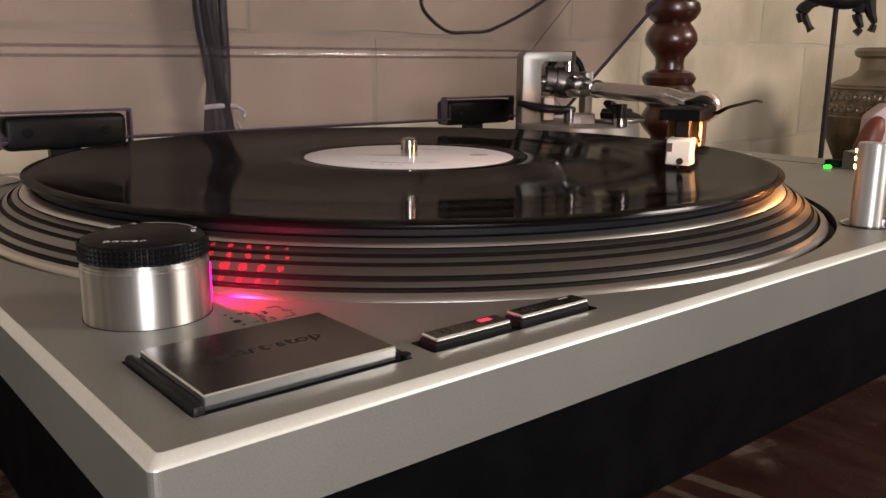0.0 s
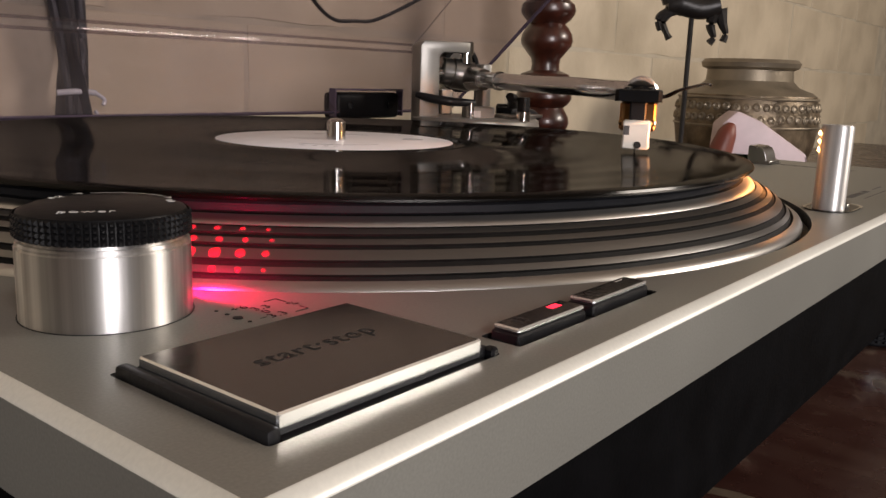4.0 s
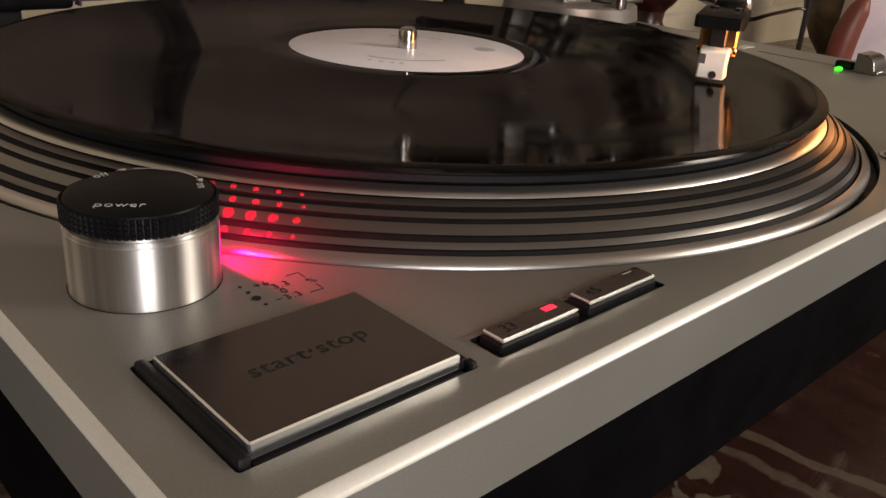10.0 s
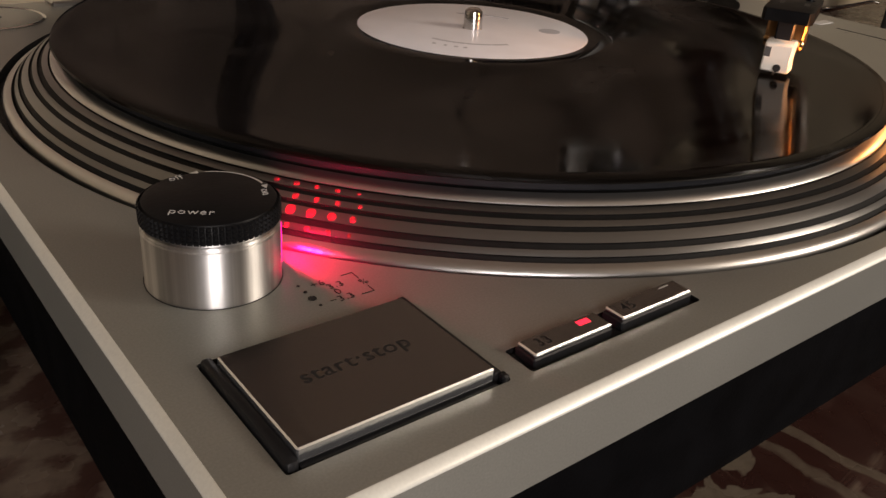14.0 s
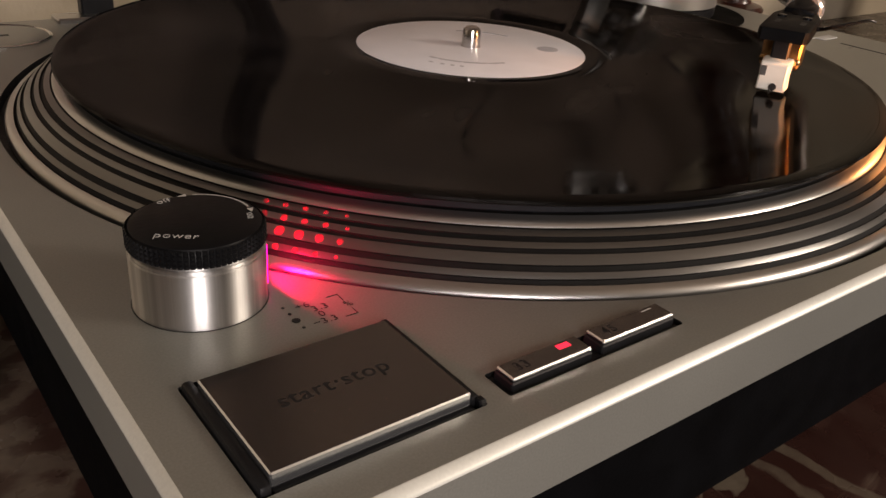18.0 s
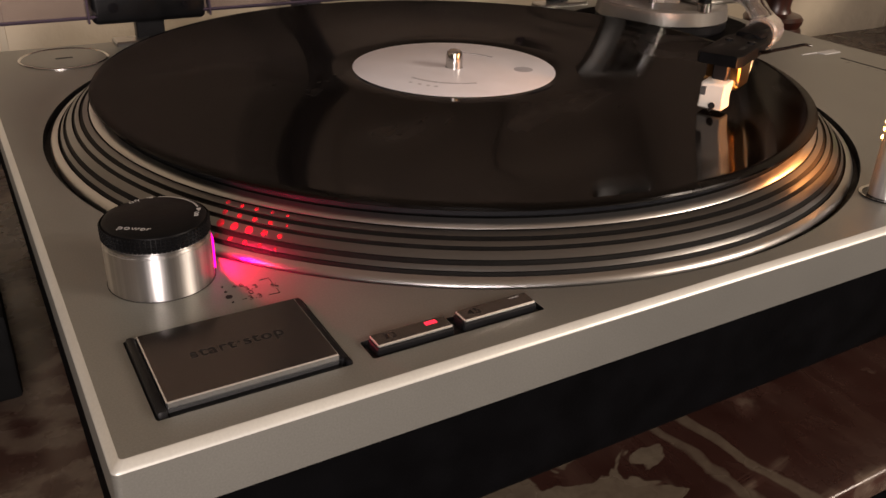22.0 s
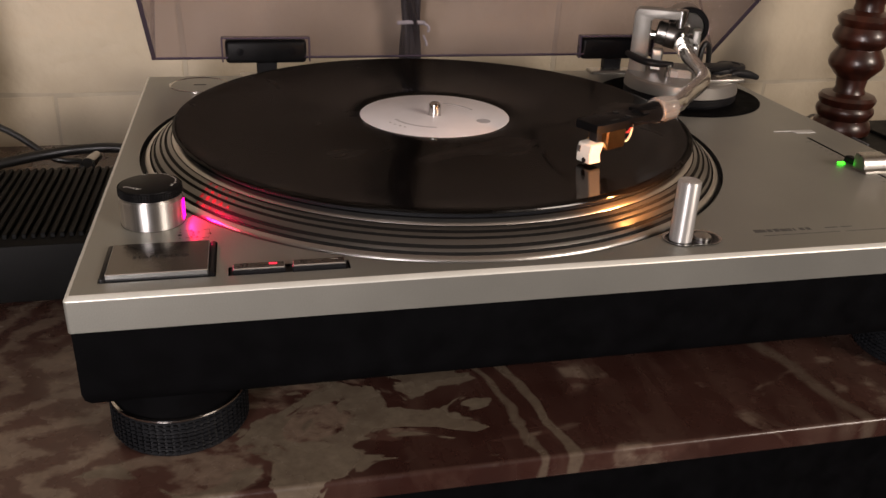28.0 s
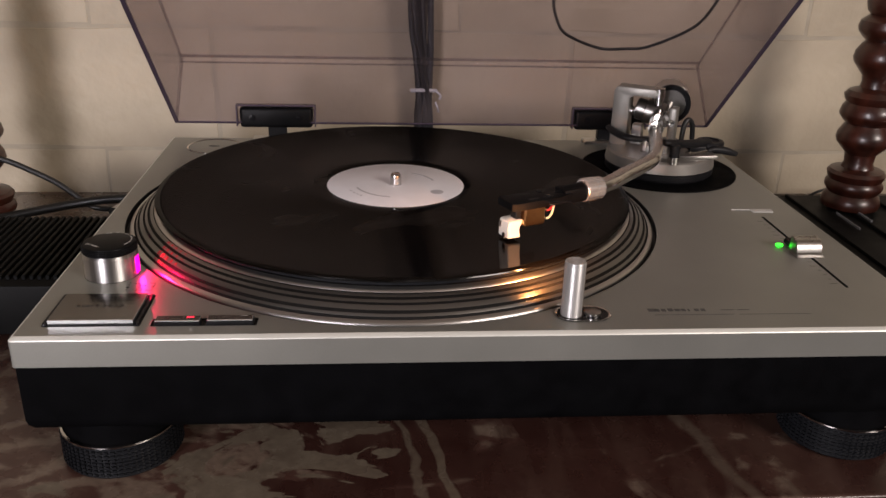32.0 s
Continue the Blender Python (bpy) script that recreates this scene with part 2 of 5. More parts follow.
def vinyl_material():
    """Black vinyl, with the sheen of its grooves in rings round the middle."""
    m, t, b = nodes_of("black_vinyl")
    co = t.nodes.new("ShaderNodeTexCoord")
    wv = t.nodes.new("ShaderNodeTexWave")
    wv.wave_type, wv.rings_direction = "RINGS", "Z"
    wv.inputs["Scale"].default_value, wv.inputs["Distortion"].default_value = 900.0, 0.0
    t.links.new(co.outputs["Object"], wv.inputs["Vector"])
    big = t.nodes.new("ShaderNodeTexWave")
    big.wave_type, big.rings_direction = "RINGS", "Z"
    big.inputs["Scale"].default_value, big.inputs["Distortion"].default_value, big.inputs["Detail"].default_value = 24.0, 0.6, 3
    t.links.new(co.outputs["Object"], big.inputs["Vector"])
    mr = t.nodes.new("ShaderNodeMapRange")
    mr.inputs["To Min"].default_value, mr.inputs["To Max"].default_value = 0.07, 0.13
    t.links.new(big.outputs["Fac"], mr.inputs["Value"])
    bp = t.nodes.new("ShaderNodeBump")
    bp.inputs["Strength"].default_value, bp.inputs["Distance"].default_value = 0.003, 0.0001
    t.links.new(wv.outputs["Fac"], bp.inputs["Height"])
    d = t.nodes.new("ShaderNodeBsdfDiffuse")
    d.inputs["Color"].default_value = (0.0026, 0.0021, 0.0017, 1)
    g = t.nodes.new("ShaderNodeBsdfGlossy")
    t.links.new(mr.outputs["Result"], g.inputs["Roughness"])
    t.links.new(bp.outputs["Normal"], g.inputs["Normal"])
    lw = t.nodes.new("ShaderNodeLayerWeight")
    pw = t.nodes.new("ShaderNodeMath")
    pw.operation, pw.inputs[1].default_value = "POWER", 5.0
    t.links.new(lw.outputs["Facing"], pw.inputs[0])
    fr = t.nodes.new("ShaderNodeMath")
    fr.operation, fr.inputs[1].default_value, fr.inputs[2].default_value = "MULTIPLY_ADD", 0.30, 0.022
    t.links.new(pw.outputs[0], fr.inputs[0])
    mx = t.nodes.new("ShaderNodeMixShader")
    t.links.new(fr.outputs[0], mx.inputs["Fac"])
    t.links.new(d.outputs["BSDF"], mx.inputs[1])
    t.links.new(g.outputs["BSDF"], mx.inputs[2])
    # finger smears and dust that scatter a little light
    sm = t.nodes.new("ShaderNodeTexNoise")
    sm.inputs["Scale"].default_value, sm.inputs["Detail"].default_value, sm.inputs["Distortion"].default_value = 14.0, 6, 1.2
    t.links.new(co.outputs["Object"], sm.inputs["Vector"])
    sr = t.nodes.new("ShaderNodeMapRange")
    sr.inputs["From Min"].default_value, sr.inputs["From Max"].default_value = 0.52, 0.78
    sr.inputs["To Min"].default_value, sr.inputs["To Max"].default_value = 0.0, 0.055
    t.links.new(sm.outputs["Fac"], sr.inputs["Value"])
    haze = t.nodes.new("ShaderNodeBsdfGlossy")
    haze.inputs["Roughness"].default_value = 0.42
    hm = t.nodes.new("ShaderNodeMixShader")
    t.links.new(sr.outputs["Result"], hm.inputs["Fac"])
    t.links.new(mx.outputs["Shader"], hm.inputs[1])
    t.links.new(haze.outputs["BSDF"], hm.inputs[2])
    t.links.new(hm.outputs["Shader"], t.nodes["Material Output"].inputs["Surface"])
    t.nodes.remove(b)
    return m


def acrylic_material():
    m, t, b = nodes_of("clear_smoky_acrylic")
    setv(b, Base_Color=(0.93, 0.89, 0.90, 1), Roughness=0.02, IOR=1.0, Transmission_Weight=1.0)
    out = t.nodes["Material Output"]
    g = t.nodes.new("ShaderNodeBsdfGlossy")
    g.inputs["Roughness"].default_value = 0.04
    tr = t.nodes.new("ShaderNodeBsdfTransparent")
    tr.inputs["Color"].default_value = (0.73, 0.69, 0.71, 1)
    lw = t.nodes.new("ShaderNodeLayerWeight")
    lw.inputs["Blend"].default_value = 0.5
    pw = t.nodes.new("ShaderNodeMath")
    pw.operation, pw.inputs[1].default_value = "POWER", 4.0
    t.links.new(lw.outputs["Facing"], pw.inputs[0])
    fr = t.nodes.new("ShaderNodeMath")
    fr.operation, fr.inputs[1].default_value, fr.inputs[2].default_value = "MULTIPLY_ADD", 0.75, 0.035
    t.links.new(pw.outputs[0], fr.inputs[0])
    mx = t.nodes.new("ShaderNodeMixShader")
    t.links.new(fr.outputs[0], mx.inputs["Fac"])
    t.links.new(tr.outputs["BSDF"], mx.inputs[1])
    t.links.new(g.outputs["BSDF"], mx.inputs[2])
    dust = t.nodes.new("ShaderNodeBsdfDiffuse")
    dust.inputs["Color"].default_value = (0.62, 0.56, 0.56, 1)
    hz = t.nodes.new("ShaderNodeMixShader")
    tc = t.nodes.new("ShaderNodeTexCoord")
    sm = t.nodes.new("ShaderNodeMapping")
    sm.inputs["Scale"].default_value, sm.inputs["Rotation"].default_value = (1.0, 0.35, 0.35), (0.0, 0.0, 0.5)
    t.links.new(tc.outputs["Object"], sm.inputs["Vector"])
    smear = t.nodes.new("ShaderNodeTexNoise")
    smear.inputs["Scale"].default_value, smear.inputs["Detail"].default_value, smear.inputs["Distortion"].default_value = 16.0, 5, 0.8
    t.links.new(sm.outputs["Vector"], smear.inputs["Vector"])
    grit = t.nodes.new("ShaderNodeTexNoise")
    grit.inputs["Scale"].default_value, grit.inputs["Detail"].default_value = 420.0, 2
    t.links.new(tc.outputs["Object"], grit.inputs["Vector"])
    gr = t.nodes.new("ShaderNodeMapRange")
    gr.inputs["From Min"].default_value, gr.inputs["From Max"].default_value, gr.inputs["To Max"].default_value = 0.68, 0.76, 0.10
    t.links.new(grit.outputs["Fac"], gr.inputs["Value"])
    sr = t.nodes.new("ShaderNodeMapRange")
    sr.inputs["From Min"].default_value, sr.inputs["From Max"].default_value = 0.35, 0.75
    sr.inputs["To Min"].default_value, sr.inputs["To Max"].default_value = 0.008, 0.050
    t.links.new(smear.outputs["Fac"], sr.inputs["Value"])
    film_sum = t.nodes.new("ShaderNodeMath")
    t.links.new(sr.outputs["Result"], film_sum.inputs[0])
    t.links.new(gr.outputs["Result"], film_sum.inputs[1])
    t.links.new(film_sum.outputs[0], hz.inputs["Fac"])
    t.links.new(mx.outputs["Shader"], hz.inputs[1])
    t.links.new(dust.outputs["BSDF"], hz.inputs[2])
    t.links.new(hz.outputs["Shader"], out.inputs["Surface"])
    t.nodes.remove(b)
    return m


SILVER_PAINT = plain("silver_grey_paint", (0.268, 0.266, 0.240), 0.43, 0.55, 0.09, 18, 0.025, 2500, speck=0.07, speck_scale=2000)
# paler than the plate paint: the edge highlight is put into the base colour
EDGE_HIGHLIGHT = plain("highlight_bevel", (0.68, 0.675, 0.62), 0.38, 0.36, 0.06, 40, 0.0, 3500, speck=0.04)
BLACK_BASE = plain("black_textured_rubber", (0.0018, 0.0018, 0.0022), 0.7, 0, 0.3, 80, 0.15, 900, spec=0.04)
BLACK_PLASTIC = plain("black_plastic", (0.010, 0.010, 0.011), 0.40, 0, 0.2, 120, 0.05, 900, spec=0.18)
SHELL_BLACK = plain("shell_black", (0.004, 0.004, 0.0045), 0.5, 0, 0.2, 120, spec=0.08)
CAP_BLACK = plain("cap_black", (0.0045, 0.0045, 0.005), 0.42, 0, 0.2, 120, 0.05, 900, spec=0.10)
BLACK_GLOSS = plain("black_gloss", (0.006, 0.006, 0.007), 0.22, 0, 0.2, 120, spec=0.2)
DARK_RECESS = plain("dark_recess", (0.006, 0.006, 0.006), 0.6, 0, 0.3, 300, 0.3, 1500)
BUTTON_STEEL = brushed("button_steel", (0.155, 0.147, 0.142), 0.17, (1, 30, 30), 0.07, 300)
SIDE_STEEL = brushed("bright_steel_side", (0.69, 0.71, 0.735), 0.17, (1, 30, 30), 0.06, 400, 0.0, 0.95)
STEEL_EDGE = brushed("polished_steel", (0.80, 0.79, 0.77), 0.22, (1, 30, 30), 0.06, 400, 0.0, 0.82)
BODY_BRONZE = plain("bronze_lacquer", (0.34, 0.185, 0.075), 0.30, 1, 0.2, 120)
# the uneven base colour of these two steels imitates upright reflection streaks
PILLAR_STEEL = brushed("satin_turned_steel", (0.66, 0.65, 0.64), 0.46, (5, 5, 0.02), 0.08, 160, 0.8, 0.72, 0.25)
KNOB_STEEL = brushed("turned_steel", (0.86, 0.85, 0.835), 0.46, (2.2, 2.2, 0.02), 0.08, 120, 0.96, 0.97, 0.50)
CHROME = plain("chrome", (0.60, 0.59, 0.575), 0.17, 1, 0.05, 60)
DARK_STEEL = plain("dark_polished_steel", (0.24, 0.23, 0.22), 0.32, 1, 0.1, 60)
SATIN_METAL = plain("satin_aluminium", (0.42, 0.41, 0.395), 0.28, 1, 0.08, 60, 0.04, 1200)
MATT_SILVER = plain("matt_silver", (0.235, 0.225, 0.207), 0.40, 0.55, 0.06, 60, 0.03, 1200)
# red base colour carries the strobe lamp's light on these dots
DOT_LIT_RED = plain("strobe_lit_dot", (0.36, 0.02, 0.035), 0.5, 0.0, 0.04, 200)
PLATTER_METAL = brushed("turned_aluminium", (0.205, 0.20, 0.192), 0.32, (1, 1, 80), 0.06, 200, 0.2, 0.95)
PLATTER_BRIGHT = brushed("bright_turned_aluminium", (0.55, 0.54, 0.525), 0.34, (1, 1, 80), 0.06, 200, 0.3)
GROOVE_BLACK = plain("black_groove_paint", (0.008, 0.0075, 0.007), 0.6, 0, 0.2, 200, spec=0.12)
PAPER_WHITE = plain("white_paper", (0.82, 0.81, 0.85), 0.28, 0, 0.05, 60, 0.04, 900)
PRINT_GREY = plain("grey_print", (0.07, 0.068, 0.066), 0.6, 0, 0.1, 200)
LABEL_PRINT = plain("faint_label_print", (0.46, 0.45, 0.48), 0.6, 0, 0.1, 200)
INK_BLACK = plain("black_print", (0.014, 0.013, 0.013), 0.55, 0, 0.1, 200, spec=0.3)
INK_WHITE = plain("white_print", (0.50, 0.49, 0.475), 0.5, 0, 0.05, 200)
CART_WHITE = plain("white_cartridge_plastic", (0.80, 0.76, 0.68), 0.35, 0, 0.05, 100)
GOLD = plain("gold_plated", (0.75, 0.46, 0.20), 0.22, 1, 0.08, 100)
RED_WIRE = plain("red_wire", (0.55, 0.02, 0.015), 0.4)
WHITE_WIRE = plain("pale_wire", (0.75, 0.66, 0.45), 0.4)
GREEN_GLOW = plain("green_lamp", (0.02, 0.5, 0.05), 0.3, 0, 0, emit=(0.04, 1.0, 0.012), strength=5.0)
RED_GLOW = plain("red_lamp", (0.5, 0.01, 0.02), 0.3, 0, 0, emit=(1.0, 0.02, 0.05), strength=2.2)
STROBE_GLOW = plain("strobe_window", (0.6, 0.01, 0.1), 0.3, 0, 0, emit=(1.0, 0.0, 0.30), strength=4.0)
WARM_GLOW = plain("warm_bulb", (0.8, 0.5, 0.2), 0.3, 0, 0, emit=(1.0, 0.36, 0.08), strength=60.0)
MARBLE = marble_material()
WALL_PAINT = paint_wall_material()
MORTAR = plain("painted_mortar", (0.38, 0.335, 0.258), 0.8, 0, 0.15, 30, 0.5, 150)
ROOM_PAINT = plain("room_plaster", (0.30, 0.24, 0.185), 0.8, 0, 0.1, 3, 0.1, 60)
DARK_WOOD = wood_material()
VINYL = vinyl_material()
ACRYLIC = acrylic_material()
ACRYLIC_EDGE = plain("tinted_acrylic_edge", (0.060, 0.046, 0.066), 0.12, 0, 0.1, 60)
RUBBER = plain("foot_rubber", (0.007, 0.0075, 0.009), 0.55, 0, 0.2, 200, 0.1, 900, spec=0.12)
CABLE_BLACK = plain("cable_sheath", (0.012, 0.012, 0.012), 0.4, 0, 0.15, 100)
BLUE_STRAP = plain("dark_cable_sleeve", (0.016, 0.016, 0.022), 0.5, 0, 0.3, 90, 0.4, 500)
CLEAR_TIE = plain("clear_cable_tie", (0.55, 0.56, 0.60), 0.25, 0, 0.1, 100)
BRONZE = plain("dark_bronze", (0.018, 0.016, 0.015), 0.4, 0.3, 0.3, 60, 0.2, 200)
POT_METAL = plain("aged_embossed_metal", (0.15, 0.115, 0.075), 0.42, 0.6, 0.6, 60, 1.0, 130)
POT_SMOOTH = plain("worn_pot_metal", (0.22, 0.185, 0.135), 0.45, 0.6, 0.25, 30, 0.2, 200)
SHELL_PINK = plain("pale_pink_card", (0.60, 0.49, 0.52), 0.5, 0, 0.15, 30)
SHELL_RED = plain("russet_card", (0.15, 0.035, 0.02), 0.5, 0, 0.2, 30)
MIXER_GREY = plain("grey_panel_line", (0.14, 0.14, 0.15), 0.5)
AMP_BLACK = plain("black_enamel", (0.006, 0.006, 0.006), 0.55, 0, 0.2, 80, 0.1, 900, spec=0.10)

# ---- mesh tools ----
ORIGIN = {}


def thing(name, base, label, category, group="", kind=""):
    ob = new(name)
    ob.location = base
    ob.empty_display_size = 0.02
    ORIGIN[ob] = Vector(base)
    return tagged(ob, label, category, group, kind)


def finish(bm, name, mats, smooth):
    bmesh.ops.recalc_face_normals(bm, faces=bm.faces[:])
    me = bpy.data.meshes.new(name)
    bm.to_mesh(me)
    bm.free()
    for m in mats if isinstance(mats, (list, tuple)) else [mats]:
        me.materials.append(m)
    if smooth:
        me.polygons.foreach_set("use_smooth", [True] * len(me.polygons))
        me.set_sharp_from_angle(angle=radians(35))
    return me


def part(name, bm, mats, parent, label="", smooth=True):
    """Links a bmesh, built in world places, as one mesh under a thing or a part."""
    o = ORIGIN[parent]
    bmesh.ops.translate(bm, verts=bm.verts[:], vec=-o)
    ob = new(name, finish(bm, name, mats, smooth))
    ob.parent = parent
    ORIGIN[ob] = o
    return tagged(ob, label)


def single(name, bm, mats, base, label, category, group="", kind="", smooth=True):
    """A thing of one mesh, with its origin at base."""
    bmesh.ops.translate(bm, verts=bm.verts[:], vec=-Vector(base))
    ob = new(name, finish(bm, name, mats, smooth))
    ob.location = base
    ORIGIN[ob] = Vector(base)
    return tagged(ob, label, category, group, kind)


def box(x0, y0, z0, x1, y1, z1, bevel=0.0, seg=2, bm=None, mat=0, m=None):
    b = bm or bmesh.new()
    r = bmesh.ops.create_cube(b, size=1.0)
    vs = r["verts"]
    bmesh.ops.scale(b, verts=vs, vec=(x1 - x0, y1 - y0, z1 - z0))
    bmesh.ops.translate(b, verts=vs, vec=((x0 + x1) / 2, (y0 + y1) / 2, (z0 + z1) / 2))
    fs = list({f for v in vs for f in v.link_faces})
    if bevel:
        es = list({e for v in vs for e in v.link_edges})
        rr = bmesh.ops.bevel(b, geom=es, offset=bevel, segments=seg, affect="EDGES", profile=0.5)
        fs = list({f for v in rr["verts"] for f in v.link_faces} | {f for f in fs if f.is_valid})
        vs = list({v for f in fs for v in f.verts})
    for f in fs:
        f.material_index = mat
    if m is not None:
        bmesh.ops.transform(b, matrix=m, verts=vs)
    return b


def lathe(profile, seg=48, at=(0, 0, 0), bm=None, mats=None, m=None):
    """A turned shape: (radius, height) from bottom to top, round the z axis at a place. mats: a slot for each band."""
    b = bm or bmesh.new()
    rings, made = [], []
    for r, z in profile:
        if r < 1e-6:
            rings.append([b.verts.new((0, 0, z))])
        else:
            rings.append([b.verts.new((r * math.cos(2 * math.pi * i / seg), r * math.sin(2 * math.pi * i / seg), z)) for i in range(seg)])
        made += rings[-1]
    for k, (p, q) in enumerate(zip(rings, rings[1:])):
        for i in range(seg):
            j = (i + 1) % seg
            loop = [p[i % len(p)], p[j % len(p)], q[j % len(q)], q[i % len(q)]]
            loop = list(dict.fromkeys(loop))
            if len(loop) > 2:
                f = b.faces.new(loop)
                f.material_index = mats[k] if mats else 0
    bmesh.ops.transform(b, matrix=Matrix.Translation(at) @ (m or Matrix()), verts=made)
    return b


def tube(points, radius, seg=12, bm=None, smooth_path=True, flat=1.0):
    """A round bar along points; radius may be one number or one for each point."""
    b = bm or bmesh.new()
    pts = [Vector(p) for p in points]
    rad = list(radius) if isinstance(radius, (list, tuple)) else [radius] * len(pts)
    if smooth_path and len(pts) > 2:
        fine, fr = [], []
        for i in range(len(pts) - 1):
            p0, p1, p2, p3 = pts[max(i - 1, 0)], pts[i], pts[i + 1], pts[min(i + 2, len(pts) - 1)]
            for k in range(6):
                s = k / 6
                fine.append(0.5 * ((2 * p1) + (p2 - p0) * s + (2 * p0 - 5 * p1 + 4 * p2 - p3) * s * s + (3 * p1 - p0 - 3 * p2 + p3) * s ** 3))
                fr.append(rad[i] * (1 - s) + rad[i + 1] * s)
        pts, rad = fine + [pts[-1]], fr + [rad[-1]]
    rings = []
    up = Vector((0, 0, 1))
    for i, p in enumerate(pts):
        d = (pts[min(i + 1, len(pts) - 1)] - pts[max(i - 1, 0)]).normalized()
        s = d.cross(up)
        s = s.normalized() if s.length > 1e-3 else Vector((1, 0, 0))
        u = s.cross(d).normalized()
        rings.append([b.verts.new(p + rad[i] * (math.cos(2 * math.pi * k / seg) * s + flat * math.sin(2 * math.pi * k / seg) * u)) for k in range(seg)])
    for p, q in zip(rings, rings[1:]):
        for i in range(seg):
            b.faces.new([p[i], p[(i + 1) % seg], q[(i + 1) % seg], q[i]])
    b.faces.new(rings[0])
    b.faces.new(rings[-1])
    return b


def prism(outline, z0, z1, bevel=0.0, bm=None):
    """An upright block with an outline in x and y."""
    b = bm or bmesh.new()
    lo = [b.verts.new((x, y, z0)) for x, y in outline]
    hi = [b.verts.new((x, y, z1)) for x, y in outline]
    n = len(lo)
    for i in range(n):
        b.faces.new([lo[i], lo[(i + 1) % n], hi[(i + 1) % n], hi[i]])
    b.faces.new(lo)
    top = b.faces.new(hi)
    if bevel:
        bmesh.ops.bevel(b, geom=list(top.edges), offset=bevel, segments=2, affect="EDGES", profile=0.5)
    return b


def words(text, size, m, depth=0.00003, spread=1.08, weight=-0.011):
    """Raised lettering as a mesh, laid with its middle at the pose m."""
    cu = bpy.data.curves.new("words", "FONT")
    cu.body, cu.size, cu.extrude, cu.align_x, cu.align_y, cu.resolution_u = text, size, depth, "CENTER", "CENTER", 3
    cu.offset, cu.space_character = weight * size, spread
    ob = bpy.data.objects.new("words", cu)
    scene.collection.objects.link(ob)
    bpy.context.view_layer.update()
    me = bpy.data.meshes.new_from_object(ob.evaluated_get(bpy.context.evaluated_depsgraph_get()))
    b = bmesh.new()
    b.from_mesh(me)
    bpy.data.objects.remove(ob)
    bpy.data.curves.remove(cu)
    bpy.data.meshes.remove(me)
    bmesh.ops.transform(b, matrix=m, verts=b.verts[:])
    return b


# ---- room ----
MARBLE_Z, TOP = 0.017, 0.1
WALL_Y = 0.45


def room_side(name, x0, y0, z0, x1, y1, z1, label):
    return single(name, box(x0, y0, z0, x1, y1, z1), ROOM_PAINT, ((x0 + x1) / 2, (y0 + y1) / 2, z0), label, "wall", kind="structure", smooth=False)


room_side("wall_left", -2.4, -3.2, -1.2, -2.3, 0.55, 1.5, "plain warm plaster side wall")
room_side("wall_right", 3.2, -3.2, -1.2, 3.3, 0.55, 1.5, "plain warm plaster side wall")
room_side("wall_front", -2.4, -3.3, -1.2, 3.3, -3.2, 1.5, "plain warm plaster wall facing the mantel")
single("ceiling", box(-2.4, -3.3, 1.5, 3.3, 0.55, 1.6), ROOM_PAINT, (0.4, -1.4, 1.5), "plain pale ceiling", "ceiling", kind="structure", smooth=False)
single("floor", box(-2.4, -3.3, -1.3, 3.3, 0.55, -1.2), DARK_WOOD, (0.4, -1.4, -1.3), "dark wooden floor", "floor", kind="structure", smooth=False)
# black block stands in for the unlit void below the shelf
single("chimney_breast", box(-0.9, 0.03, -1.2, 2.0, 0.44, MARBLE_Z - 0.0122), BLACK_BASE, (0.5, 0.2, -1.2), "wall block coloured black for the unlit space under the marble shelf", "wall", kind="structure", smooth=False)
wall = single("wall_back", box(-2.3, WALL_Y + 0.0008, -1.2, 3.2, 0.55, 1.5), MORTAR, (0, 0.5, 0), "cream painted block wall with shallow mortar joints", "wall", kind="structure", smooth=False)

single("marble_shelf", box(-0.95, -0.0235, MARBLE_Z - 0.012, 2.1, WALL_Y - 0.001, MARBLE_Z, 0.0022, 4), MARBLE, (0.5, 0.2, MARBLE_Z - 0.012),
       "polished dark red marble shelf with cream veins", "shelf", kind="structure")

# ---- turntable ----
W, D = 0.453, 0.347
deck = thing("turntable", (W / 2, D / 2, MARBLE_Z), "silver and black turntable with clear lid open on marble shelf", "turntable")

START = (0.0093, 0.0107, 0.0545, 0.0442)
SPEED = (0.0593, 0.0104, 0.1090, 0.0183)
SLOT = (0.4212, 0.047, 0.4232, 0.157)
CX, CY = 0.179, 0.1760
X0, WELL = -0.002, 0.1690


